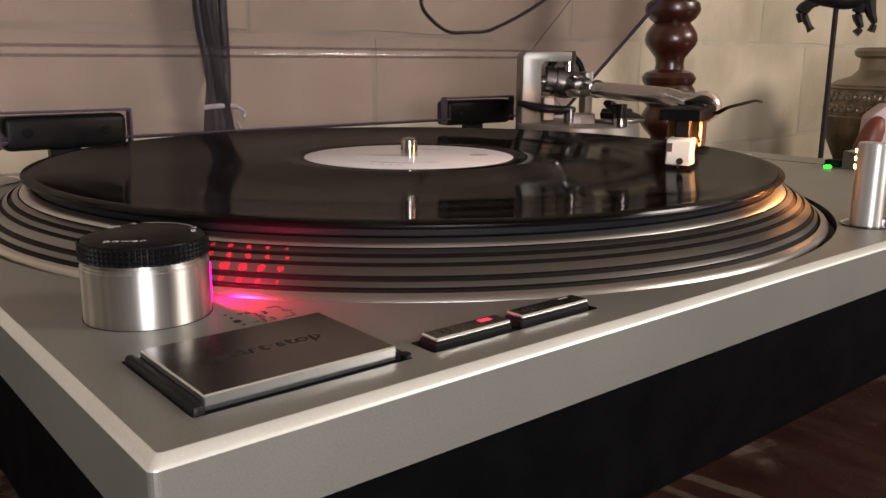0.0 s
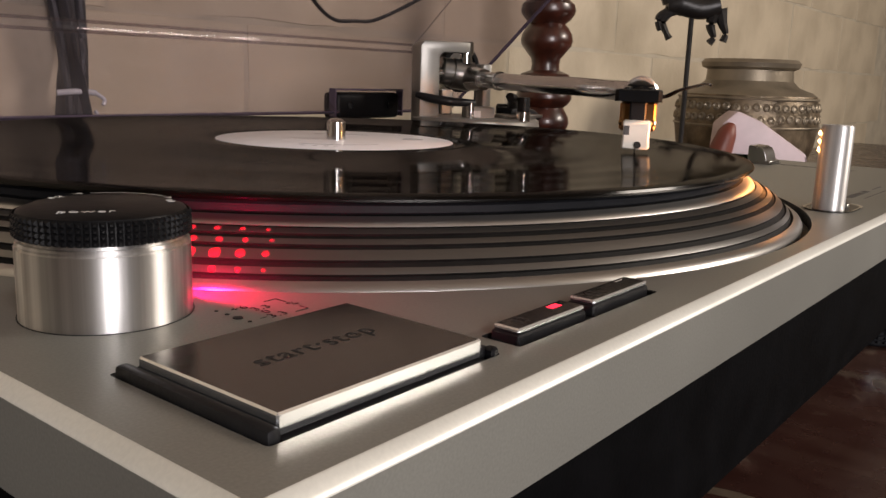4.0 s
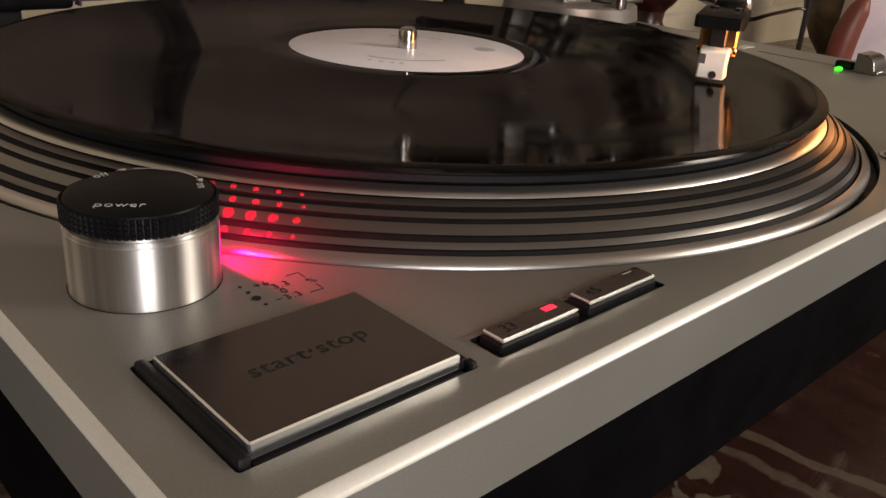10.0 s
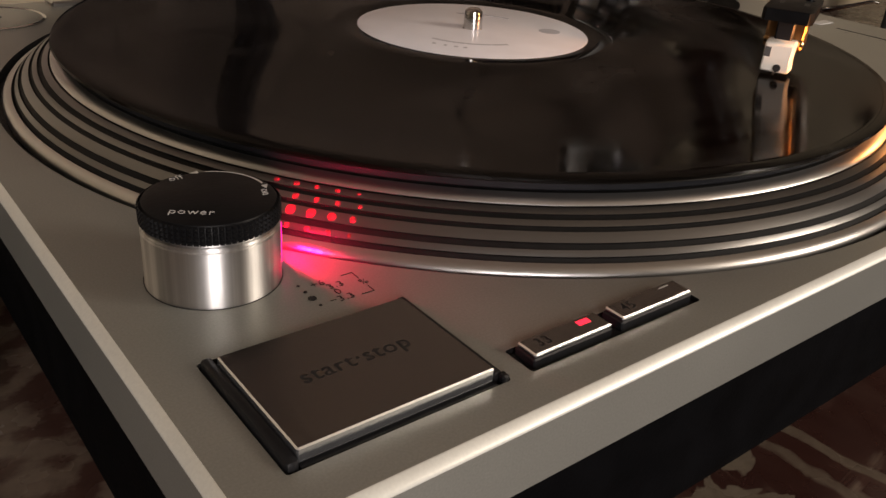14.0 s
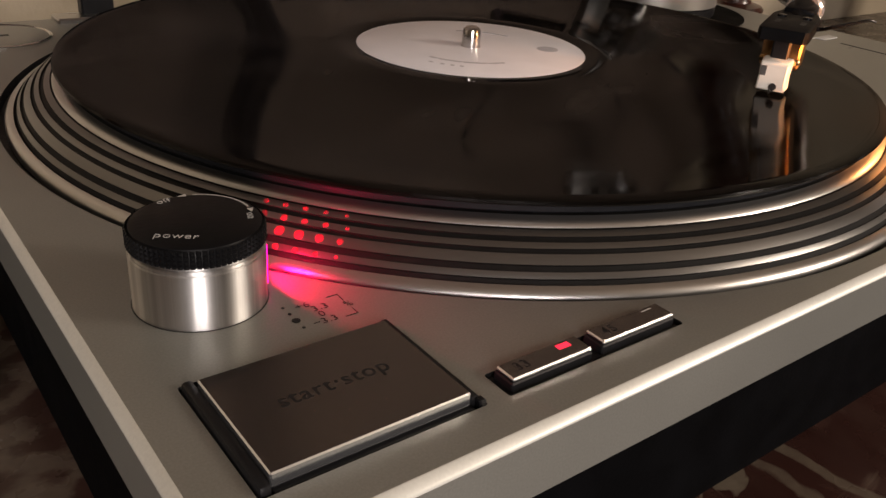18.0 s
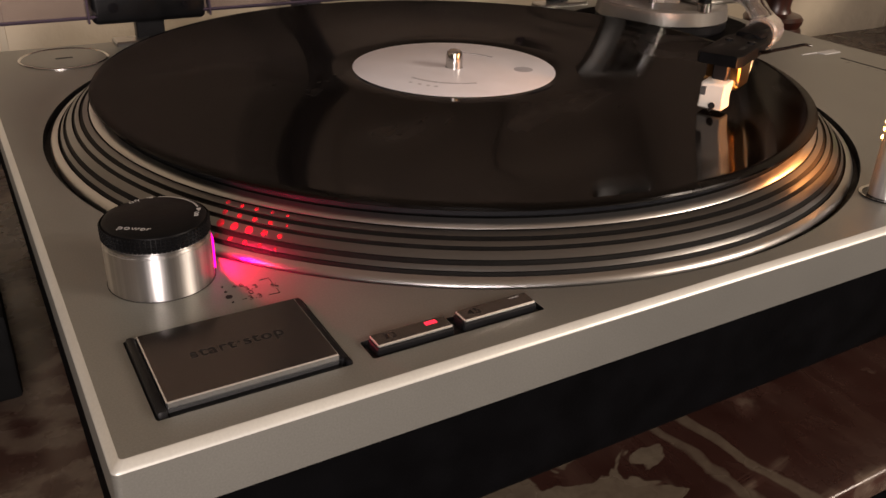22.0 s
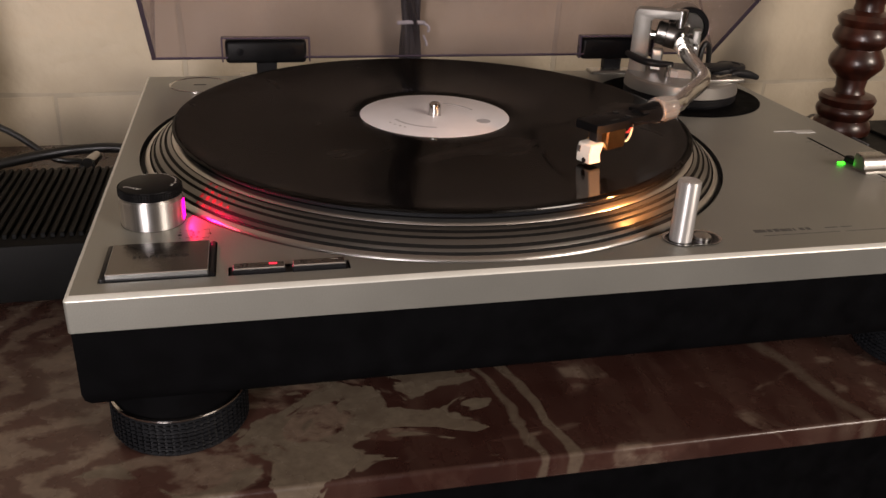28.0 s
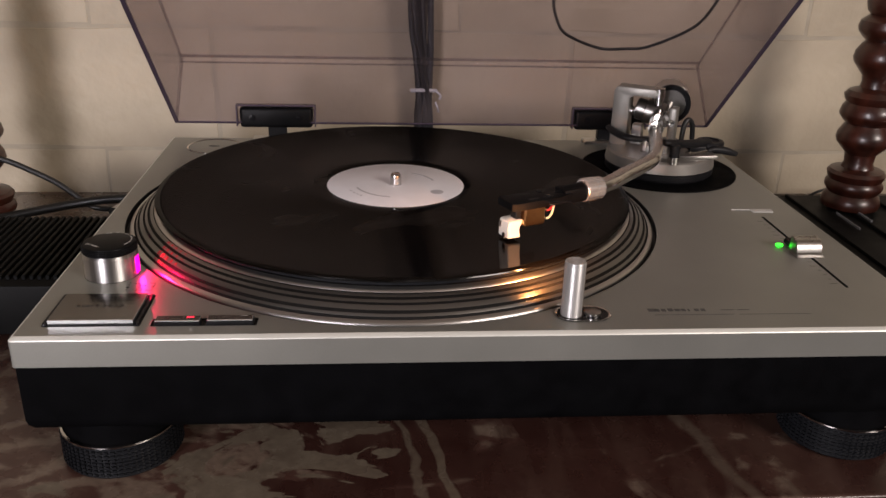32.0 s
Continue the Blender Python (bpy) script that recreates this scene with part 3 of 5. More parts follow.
def plate_mesh():
    """The silver top plate: chamfered rim, sides, sunk pockets for the keys and the round platter well."""
    b = bmesh.new()
    c, h = 0.0021, 0.0019

    def loop(pts, z):
        vs = [b.verts.new((x, y, z)) for x, y in pts]
        return vs, [b.edges.new((vs[k], vs[(k + 1) % len(vs)])) for k in range(len(vs))]

    def rounded(x0, y0, x1, y1, r, n=5):
        out = []
        for cx, cy, a in ((x0 + r, y0 + r, 180), (x1 - r, y0 + r, 270), (x1 - r, y1 - r, 0), (x0 + r, y1 - r, 90)):
            out += [(cx + r * math.cos(radians(a + 90 * k / n)), cy + r * math.sin(radians(a + 90 * k / n))) for k in range(n + 1)]
        return out

    rim, edges = loop(rounded(X0 + c, c, W - c, D - c, 0.0010), TOP)
    pockets = []
    for (x0, y0, x1, y1), dz in ((START, 0.0032), (SPEED, 0.0030), (SLOT, 0.003)):
        pockets.append((loop(rounded(x0, y0, x1, y1, 0.0007, 3), TOP), dz))
    circle = [(CX + WELL * math.cos(2 * math.pi * k / 160), CY + WELL * math.sin(2 * math.pi * k / 160)) for k in range(160)]
    pockets.append((loop(circle, TOP), 0.0038))
    bmesh.ops.triangle_fill(b, use_beauty=True, use_dissolve=False, edges=edges + [e for (vs, es), dz in pockets for e in es], normal=(0, 0, 1))
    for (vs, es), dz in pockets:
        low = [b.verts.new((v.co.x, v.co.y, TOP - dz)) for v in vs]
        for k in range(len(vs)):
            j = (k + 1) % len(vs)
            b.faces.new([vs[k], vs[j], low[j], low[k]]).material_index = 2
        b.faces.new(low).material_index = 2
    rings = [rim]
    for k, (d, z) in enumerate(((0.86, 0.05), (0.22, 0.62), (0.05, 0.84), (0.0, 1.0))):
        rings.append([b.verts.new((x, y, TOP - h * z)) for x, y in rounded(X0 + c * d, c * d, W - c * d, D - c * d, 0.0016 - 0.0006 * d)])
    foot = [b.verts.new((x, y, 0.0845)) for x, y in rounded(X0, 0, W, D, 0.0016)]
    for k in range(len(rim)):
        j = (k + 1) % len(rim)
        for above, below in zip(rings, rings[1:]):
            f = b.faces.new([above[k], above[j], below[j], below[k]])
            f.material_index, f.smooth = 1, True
        b.faces.new([rings[-1][k], rings[-1][j], foot[j], foot[k]])
    b.faces.new(foot)
    return b


part("top_plate", plate_mesh(), [SILVER_PAINT, EDGE_HIGHLIGHT, DARK_RECESS], deck, "silver-grey painted metal top plate, its bevel coloured lighter as a highlight", smooth=False)


def base_mesh():
    b = box(-0.0012, 0.002, 0.0460, W - 0.002, D - 0.002, 0.0844)
    es = [e for e in b.edges if all(v.co.z < 0.06 for v in e.verts)]
    bmesh.ops.bevel(b, geom=es, offset=0.009, segments=4, affect="EDGES", profile=0.5)
    return b


part("base", base_mesh(), BLACK_BASE, deck, "matt black rubber base")

FEET = ((0.033, 0.033), (0.4235, 0.033), (0.033, D - 0.035), (0.42, D - 0.035))
for fx, fy in FEET:
    foot = part("foot", lathe([(0, 0.0175), (0.0275, 0.0175), (0.0292, 0.0182)] + [(0.0296 - 0.0005 * (k % 2), 0.019 + 0.0009 * k) for k in range(18)] + [(0.0292, 0.0353), (0.0288, 0.0355), (0, 0.0355)], 72, (fx, fy, 0)), RUBBER, deck, "ribbed black rubber foot")
    part("foot_ring", lathe([(0.0288, 0.0356), (0.0297, 0.0358), (0.0297, 0.0367), (0.0286, 0.037), (0.0278, 0.0365), (0.0288, 0.0356)], 72, (fx, fy, 0)), CHROME, foot, "thin chrome ring")
    part("foot_neck", lathe([(0.0278, 0.036), (0.0270, 0.0478), (0, 0.0478)], 48, (fx, fy, 0)), BLACK_BASE, foot)
    cell = bmesh.new()
    for k in range(60):
        a = 2 * math.pi * k / 60
        for r in range(7):
            box(0.0290, -0.0009, 0.0197 + 0.0022 * r, 0.0302, 0.0009, 0.0211 + 0.0022 * r, bm=cell, m=Matrix.Translation((fx, fy, 0)) @ Matrix.Rotation(a, 4, "Z"))
    tagged(part("foot_knurling", cell, RUBBER, foot, smooth=False), kind="stuff")

# keys


def slab_key(x0, y0, x1, y1, top, name, label, face=0.0030):
    b = box(x0, y0, top - face, x1, y1, top, 0.00028, 1)
    b.normal_update()
    # top coloured dark and sides light: their reflections put into the base colour
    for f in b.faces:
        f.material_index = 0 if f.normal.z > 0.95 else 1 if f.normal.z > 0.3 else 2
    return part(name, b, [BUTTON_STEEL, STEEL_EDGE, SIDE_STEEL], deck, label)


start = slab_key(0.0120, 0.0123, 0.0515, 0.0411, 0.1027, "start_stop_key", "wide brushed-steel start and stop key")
part("key_surround", box(0.0097, 0.0113, 0.0968, 0.0120, 0.0436, 0.1015, 0.0008, 2), BLACK_PLASTIC, start)
part("key_surround", box(0.0519, 0.0125, 0.0968, 0.0539, 0.0438, 0.1010, 0.0004, 1), BLACK_PLASTIC, start)
part("key_bed", box(0.0120, 0.0113, 0.0969, 0.0522, 0.0436, 0.0995, 0.0003, 1), BLACK_PLASTIC, start)
part("key_catch", box(0.0526, 0.0108, 0.0972, 0.0542, 0.0128, 0.1012, 0.0004, 1), BLACK_GLOSS, start)
part("lettering", words("start\u00b7stop", 0.0053, pose(0.0322, 0.0276, 0.10272), weight=0.006), INK_BLACK, start, "black printed words")
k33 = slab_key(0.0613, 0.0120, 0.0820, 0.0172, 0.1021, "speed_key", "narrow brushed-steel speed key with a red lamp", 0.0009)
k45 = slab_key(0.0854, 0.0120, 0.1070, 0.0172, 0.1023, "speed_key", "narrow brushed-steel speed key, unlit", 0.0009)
part("key_body", box(0.0610, 0.0118, 0.0975, 0.0823, 0.0174, 0.1011, 0.0003, 1), BLACK_PLASTIC, k33)
part("key_body", box(0.0851, 0.0118, 0.0975, 0.1073, 0.0174, 0.1013, 0.0003, 1), BLACK_PLASTIC, k45)
part("lettering", words("33", 0.0036, pose(0.0657, 0.0147, 0.10212), weight=0.008), INK_BLACK, k33)
part("lettering", words("45", 0.0036, pose(0.0897, 0.0147, 0.10232), weight=0.008), INK_BLACK, k45)
part("key_lamp", box(0.0758, 0.0148, 0.1019, 0.0790, 0.0163, 0.10213), RED_GLOW, k33, "lit red indicator")
part("key_mark", box(0.1012, 0.0160, 0.1021, 0.1042, 0.01625, 0.10234), INK_WHITE, k45)
part("key_bed", box(0.0598, 0.0109, 0.0972, 0.1085, 0.0180, 0.0992, 0.0003, 1), BLACK_PLASTIC, deck)

# power knob
KX, KY, KR = 0.0255, 0.0723, 0.0139
KS, KC = 0.1133, 0.1187
knob = part("power_knob", lathe([(0, TOP), (KR, TOP), (KR, KS - 0.0012), (KR - 0.0003, KS - 0.0010), (KR - 0.0002, KS - 0.0006), (KR - 0.0004, KS - 0.0002), (KR - 0.001, KS - 0.0001), (KR - 0.001, KS + 0.0004), (0, KS + 0.0004)], 96, (KX, KY, 0)), KNOB_STEEL, deck, "turned bright steel power knob")
part("knob_seat", lathe([(KR + 0.0001, TOP), (KR + 0.0003, TOP), (KR + 0.0003, TOP + 0.00012), (KR + 0.0001, TOP + 0.00012), (KR + 0.0001, TOP)], 72, (KX, KY, 0)), DARK_RECESS, knob)
cap = part("knob_cap", lathe([(0, KS + 0.0003), (KR - 0.0012, KS + 0.0003), (KR - 0.0002, KS + 0.0008), (KR - 0.0002, KC - 0.0018), (KR - 0.0007, KC - 0.0008), (KR - 0.0022, KC - 0.0002), (0, KC)], 96, (KX, KY, 0)), CAP_BLACK, knob, "black knurled cap")
dots = bmesh.new()
for r in range(4):
    for k in range(72):
        lathe([(0.00070, 0), (0.00022, 0.00040), (0, 0.00040)], 4, bm=dots, m=Matrix.Translation((KX, KY, 0)) @ Matrix.Rotation(2 * math.pi * k / 72, 4, "Z") @ Matrix.Translation((KR - 0.0002, 0, KS + 0.0010 + 0.00098 * r)) @ Matrix.Rotation(radians(90), 4, "Y") @ Matrix.Rotation(radians(45), 4, "Z"))
tagged(part("knurling", dots, CAP_BLACK, knob, smooth=False), kind="stuff")
KT = pose(KX, KY, KC, 0, 0, -34)
part("lettering", words("power", 0.0031, KT @ pose(-0.0018, -0.0087, -0.00006)), INK_WHITE, knob)
part("lettering", words("off", 0.0027, KT @ pose(-0.0083, 0.0074, -0.00012, 0, 0, 38)), INK_WHITE, knob)
part("lettering", words("on", 0.0027, KT @ pose(0.0108, 0.0022, -0.00012, 0, 0, -75)), INK_WHITE, knob)
arc = bmesh.new()
for k in range(14):
    a0, a1 = radians(105 - 5.2 * k), radians(105 - 5.2 * (k + 1))
    f = arc.faces.new([arc.verts.new((r * math.cos(a), r * math.sin(a), 0)) for r, a in ((0.0112, a0), (0.0116, a0), (0.0116, a1), (0.0112, a1))])
for a in (112, 28):
    s = 1 if a > 90 else -1
    p = Vector((math.cos(radians(a)), math.sin(radians(a)), 0))
    t = Vector((-p.y, p.x, 0)) * s
    arc.faces.new([arc.verts.new(q) for q in (p * 0.0107, p * 0.0122, p * 0.0112 + t * 0.0020)])
bmesh.ops.transform(arc, matrix=KT @ pose(0, 0, 0.00008), verts=arc.verts[:])
part("arrow", arc, INK_WHITE, knob, smooth=False)
part("strobe_window", box(KR - 0.0004, -0.0022, 0.1012, KR + 0.0003, 0.0022, 0.1105, m=pose(KX, KY, 0, 0, 0, -6)), STROBE_GLOW, knob, "lit red strobe window")

# strobe legend on the plate
for dx, dy, r in ((0.0380, 0.0592, 0.00035), (0.0381, 0.0563, 0.0004), (0.0381, 0.0534, 0.0009), (0.0382, 0.0503, 0.00035)):
    part("legend_dot", lathe([(0, 0), (r, 0), (r, 0.0001), (0, 0.0001)], 16, (dx, dy, TOP + 0.0001)), INK_BLACK, deck)
for text, lx, ly in (("+6", 0.0419, 0.0580), ("3.3", 0.0449, 0.0557), ("0", 0.0440, 0.0532), ("\u22123.3", 0.0434, 0.0505), ("%", 0.0508, 0.0540)):
    part("legend", words(text, 0.0030, pose(lx, ly, TOP + 0.0001), 0.00003), INK_BLACK, deck)
for x0, y0, x1, y1 in ((0.0480, 0.0586, 0.0508, 0.05873), (0.05067, 0.0560, 0.0508, 0.05873), (0.0478, 0.0498, 0.0508, 0.04993), (0.05067, 0.0498, 0.0508, 0.0522)):
    part("legend_bracket", box(x0, y0, TOP, x1, y1, TOP + 0.0001), INK_BLACK, deck, smooth=False)

# maker's mark and model line as plain bars
for k, w in enumerate((0.0042, 0.0026, 0.0024, 0.0028, 0.0030, 0.0024, 0.0010, 0.0024, 0.0024)):
    part("mark_bar", box(0.3030 + 0.00345 * k, 0.0206, TOP, 0.3030 + 0.00345 * k + w, 0.0234 + (0.0004 if k in (0, 3) else 0), TOP + 0.0001), PRINT_GREY, deck, smooth=False)
for x0, x1, y0, y1 in ((0.341, 0.348, 0.0214, 0.0221), (0.3495, 0.356, 0.0214, 0.0221), (0.305, 0.346, 0.0166, 0.0170), (0.349, 0.386, 0.0166, 0.0170)):
    part("print_bar", box(x0, y0, TOP, x1, y1, TOP + 0.0001), PRINT_GREY, deck, smooth=False)

# platter with its dotted rim: bright top edge, four raised bands between black grooves, and a bright flange
TOP_R, TOP_Z, LOW_R, LOW_Z = 0.1511, 0.1095, 0.1634, 0.1008
BANDS = ((0.040, 0.175), (0.288, 0.404), (0.500, 0.683), (0.798, 0.904))


def on_rim(s, dr=0.0):
    """A place on the bulging rim, s from its top edge to the flange, dr sunk into it."""
    out = 0.0044 * s * (1 - s) - dr
    return (TOP_R + (LOW_R - TOP_R) * s + 0.577 * out, TOP_Z + (LOW_Z - TOP_Z) * s + 0.816 * out)


prof, slots = [(0, 0.0966), (0.1655, 0.0966), (0.1664, 0.0972), (0.1665, 0.0988), (0.1660, 0.0998), (0.1650, 0.1005), (0.1636, 0.1009), on_rim(0.995, 0.0007)], [2, 2, 1, 1, 1, 1, 2]
for a, b in reversed(BANDS):
    h = (b - a) / 2
    prof += [on_rim(b + 0.004, 0.0006), on_rim(b), on_rim(a + h, -0.00006), on_rim(a), on_rim(a - 0.004, 0.0006)]
    slots += [2, 2, 0, 0, 2]
prof += [on_rim(0.0, 0.0005), (TOP_R, TOP_Z), (TOP_R - 0.0004, TOP_Z + 0.0006), (0.1490, 0.1108), (0.1474, 0.1112), (0, 0.1112)]
slots += [2, 2, 1, 1, 1, 2]
platter = part("platter", lathe(prof, 256, (CX, CY, 0), mats=slots[:len(prof) - 1]), [PLATTER_METAL, PLATTER_BRIGHT, GROOVE_BLACK], deck, "turned aluminium platter with black grooves round its rim")
part("mat", lathe([(0.1462, 0.11125), (0.1468, 0.1118), (0.1468, 0.1133), (0.1460, 0.1141), (0, 0.1141)], 160, (CX, CY, 0)), RUBBER, platter, "black rubber mat")
part("spindle", lathe([(0.0036, 0.1137), (0.0036, 0.1212), (0.0033, 0.1226), (0.0022, 0.1236), (0, 0.1240)], 32, (CX, CY, 0)), CHROME, platter, "polished steel spindle")
# strobe dots near the strobe lamp, its red light put into their base colour
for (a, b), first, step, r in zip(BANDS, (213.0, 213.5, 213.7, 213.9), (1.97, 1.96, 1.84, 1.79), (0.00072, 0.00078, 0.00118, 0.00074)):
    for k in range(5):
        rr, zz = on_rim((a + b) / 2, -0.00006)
        # shrinking sizes stand for the strobe light fading along the rim
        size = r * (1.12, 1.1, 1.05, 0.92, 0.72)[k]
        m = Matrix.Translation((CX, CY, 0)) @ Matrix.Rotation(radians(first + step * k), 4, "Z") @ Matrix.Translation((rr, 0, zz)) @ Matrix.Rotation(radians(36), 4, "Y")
        part("strobe_lit_dot", lathe([(size, -0.0003), (size, 0.00002), (size * 0.7, 0.00012), (0, 0.00016)], 14, bm=None, m=m), DOT_LIT_RED, platter)

# lamp pillar in its slot
LX, LY = 0.2627, 0.0187


def stadium(x0, x1, y, r, n=14):
    return [(x0 + r * math.cos(radians(90 + 180 * k / n)), y + r * math.sin(radians(90 + 180 * k / n))) for k in range(n + 1)] + \
           [(x1 + r * math.cos(radians(-90 + 180 * k / n)), y + r * math.sin(radians(-90 + 180 * k / n))) for k in range(n + 1)]


pit = part("lamp_well", prism(stadium(LX, 0.2745, LY, 0.0078), TOP, TOP + 0.0003), BLACK_GLOSS, deck, "oval chrome-lined lamp well")
rim = bmesh.new()
o, i2 = stadium(LX, 0.2745, LY, 0.0083), stadium(LX, 0.2745, LY, 0.0072)
ov, iv = [rim.verts.new((x, y, TOP + 0.0006)) for x, y in o], [rim.verts.new((x, y, TOP + 0.0004)) for x, y in i2]
for k in range(len(ov)):
    j = (k + 1) % len(ov)
    rim.faces.new([ov[k], ov[j], iv[j], iv[k]])
part("well_rim", rim, CHROME, pit)
part("push_button", lathe([(0, 0), (0.0042, 0), (0.0042, 0.0012), (0.0034, 0.0017), (0, 0.0017)], 28, (0.2735, LY, TOP + 0.0003)), SATIN_METAL, pit, "small round chrome release button")
pillar = part("lamp_pillar", lathe([(0.0053, TOP), (0.0053, 0.1284), (0.0049, 0.1291), (0, 0.1292)], 48, (LX, LY, 0)), PILLAR_STEEL, deck, "tall bright steel pop-up lamp pillar")
aim = math.degrees(math.atan2(0.082 - LY, 0.232 - LX))
for k in range(3):
    part("lamp_hole", lathe([(0, -0.0001), (0.0007, -0.0001), (0.0007, 0.0003), (0, 0.0006)], 12, m=pose(LX, LY, 0.1262 - 0.0028 * k, 0, 0, aim) @ pose(0.0053, 0, 0, 0, 90, 0)), WARM_GLOW, pillar, "small lit lamp opening")

# pitch slider
part("slider_mark", prism([(0.4065, 0.1711), (0.4065, 0.1702), (0.4190, 0.1700), (0.4200, 0.1655), (0.4335, 0.1655), (0.4345, 0.1711)], TOP, TOP + 0.0004), INK_WHITE, deck, "white scale mark")
for k in range(17):
    yy = 0.052 + 0.006 * k
    part("scale_tick", box(0.4168 if k % 4 else 0.4150, yy, TOP, 0.4190, yy + 0.0003, TOP + 0.0001), PRINT_GREY, deck, smooth=False)


def slider_mesh():
    """The pitch slider: a low metal grip with a lip in front and a sloped face, drawn along x."""
    b = bmesh.new()
    side = [(0.0883, 0.1006), (0.0883, 0.1018), (0.0903, 0.1023), (0.0910, 0.1052), (0.0926, 0.1080), (0.0950, 0.1092), (0.0998, 0.1095), (0.1004, 0.1090), (0.1004, 0.1006)]
    ends = [[b.verts.new((x, y, z)) for y, z in side] for x in (0.4136, 0.4292)]
    for k in range(len(side)):
        j = (k + 1) % len(side)
        b.faces.new([ends[0][k], ends[0][j], ends[1][j], ends[1][k]])
    b.faces.new(ends[0])
    b.faces.new(ends[1])
    bmesh.ops.recalc_face_normals(b, faces=b.faces[:])
    bmesh.ops.bevel(b, geom=[q for q in b.edges if q.calc_face_angle() > 1.2], offset=0.0003, segments=1, affect="EDGES", profile=0.5)
    return b


slider = part("pitch_slider", slider_mesh(), SATIN_METAL, deck, "bright metal pitch slider with a stepped grip")
part("slider_skirt", box(0.4130, 0.0872, TOP + 0.0002, 0.4300, 0.1012, TOP + 0.0007, 0.0002, 1), SATIN_METAL, slider)
part("slider_block", box(0.4150, 0.1016, TOP + 0.0003, 0.4200, 0.1110, TOP + 0.0040, 0.0008, 1), SHELL_BLACK, slider, "low black block behind the slider")
part("green_lamp", box(0.4087, 0.1052, TOP, 0.4126, 0.1080, TOP + 0.0014, 0.0005, 2), GREEN_GLOW, deck, "lit green centre lamp")

# adapter disc
adapter = part("adapter_dish", lathe([(0.0212, 0), (0.0212, 0.0005), (0.0204, 0.0008), (0.0198, 0.0003), (0, 0.0003)], 64, (0.0370, 0.3185, TOP), mats=[1, 1, 1, 0]), [SILVER_PAINT, CHROME], deck, "shallow round adapter dish with a bright edge")
part("adapter_slot", box(0.0330, 0.3178, TOP + 0.0003, 0.0410, 0.3192, TOP + 0.0006), DARK_RECESS, adapter, smooth=False)

# tonearm
well = part("arm_well", lathe([(0.0585, 0), (0.0585, 0.0007), (0.0575, 0.0009), (0.0560, 0.0004), (0.044, 0.0003), (0, 0.0003)], 80, (0.3845, 0.264, TOP)), BLACK_BASE, deck, "black ring under the arm")
armbase = part("arm_base", lathe([(0.0400, 0.1003), (0.0400, 0.107), (0.0412, 0.1072), (0.0400, 0.1148), (0.0385, 0.1160), (0, 0.1160)], 72, (0.3845, 0.264, 0), mats=[1, 0, 0, 0, 0]), [MATT_SILVER, BLACK_GLOSS], deck, "stepped silver arm base with a black foot ring")
part("height_collar", lathe([(0.0400, 0.1009), (0.0408, 0.1020), (0.0408, 0.1060), (0.0400, 0.1066)], 72, (0.3845, 0.264, 0)), BLACK_PLASTIC, armbase)
G = pose(0.3822, 0.2692, 0.114, 0, 0, -28.5)


def gimbal_mesh():
    """The pivot bracket: a broad upright plate and a bar over the bearing, open on the far side."""
    b = prism([(-0.0345, 0.0), (-0.0345, 0.0440), (-0.0322, 0.0470), (-0.0020, 0.0470), (-0.0020, 0.0408), (-0.0195, 0.0408), (-0.0222, 0.0385), (-0.0215, 0.0)], -0.0075, 0.0075)
    bmesh.ops.recalc_face_normals(b, faces=b.faces[:])
    bmesh.ops.bevel(b, geom=[e for e in b.edges if len(e.link_faces) == 2 and e.calc_face_angle() > 0.6], offset=0.0007, segments=2, affect="EDGES", profile=0.5)
    bmesh.ops.transform(b, matrix=G @ pose(0, 0, 0, 90, 0, 0), verts=b.verts[:])
    return b


part("gimbal", gimbal_mesh(), MATT_SILVER, armbase, "square silver pivot frame")
part("pivot_screw", lathe([(0.0038, 0.0345), (0.0038, 0.0400), (0.0046, 0.0402), (0.0046, 0.0470), (0.0040, 0.0476), (0.0016, 0.0476), (0.0016, 0.0466), (0, 0.0466)], 28, m=G @ pose(-0.0015, 0, 0)), CHROME, armbase, "bright pivot screw")
part("bearing_housing", tube([G @ Vector((-0.0180, 0.003, 0.0300)), G @ Vector((-0.0172, 0.003, 0.0299)), G @ Vector((-0.0110, 0.003, 0.0288)), G @ Vector((-0.0105, 0.003, 0.0287)), G @ Vector((0.0035, 0.003, 0.0262)), G @ Vector((0.0045, 0.003, 0.0260))], [0.0070, 0.0084, 0.0084, 0.0092, 0.0092, 0.0080], 32, smooth_path=False), DARK_STEEL, armbase, "dark polished bearing housing")
part("bearing_nut", tube([G @ Vector((0.0045, 0.003, 0.0260)), G @ Vector((0.0090, 0.003, 0.0252)), G @ Vector((0.0096, 0.003, 0.0251))], [0.0058, 0.0058, 0.0048], 6, smooth_path=False), CHROME, armbase)
part("side_bracket", box(0.0082, -0.0060, 0.0080, 0.0140, 0.0060, 0.0345, 0.0012, 2, m=G), MATT_SILVER, armbase, "upright silver bearing bracket")
part("bracket_screw", lathe([(0.0026, 0), (0.0026, 0.0008), (0.0008, 0.0009), (0, 0.0005)], 20, m=G @ pose(0.0110, -0.0060, 0.0235, 90, 0, 0)), CHROME, armbase)
part("inner_post", box(-0.0190, -0.0040, 0.0030, -0.0110, 0.0040, 0.0185, 0.0008, 1, m=G), SATIN_METAL, armbase)
part("inner_step", box(-0.0060, -0.0170, 0.0010, 0.0120, -0.0060, 0.0085, 0.0008, 1, m=G), MATT_SILVER, armbase)
part("height_window", box(-0.0050, -0.0176, 0.0022, 0.0020, -0.0168, 0.0062, 0.0002, 1, m=G), INK_WHITE, armbase, "pale height scale window")
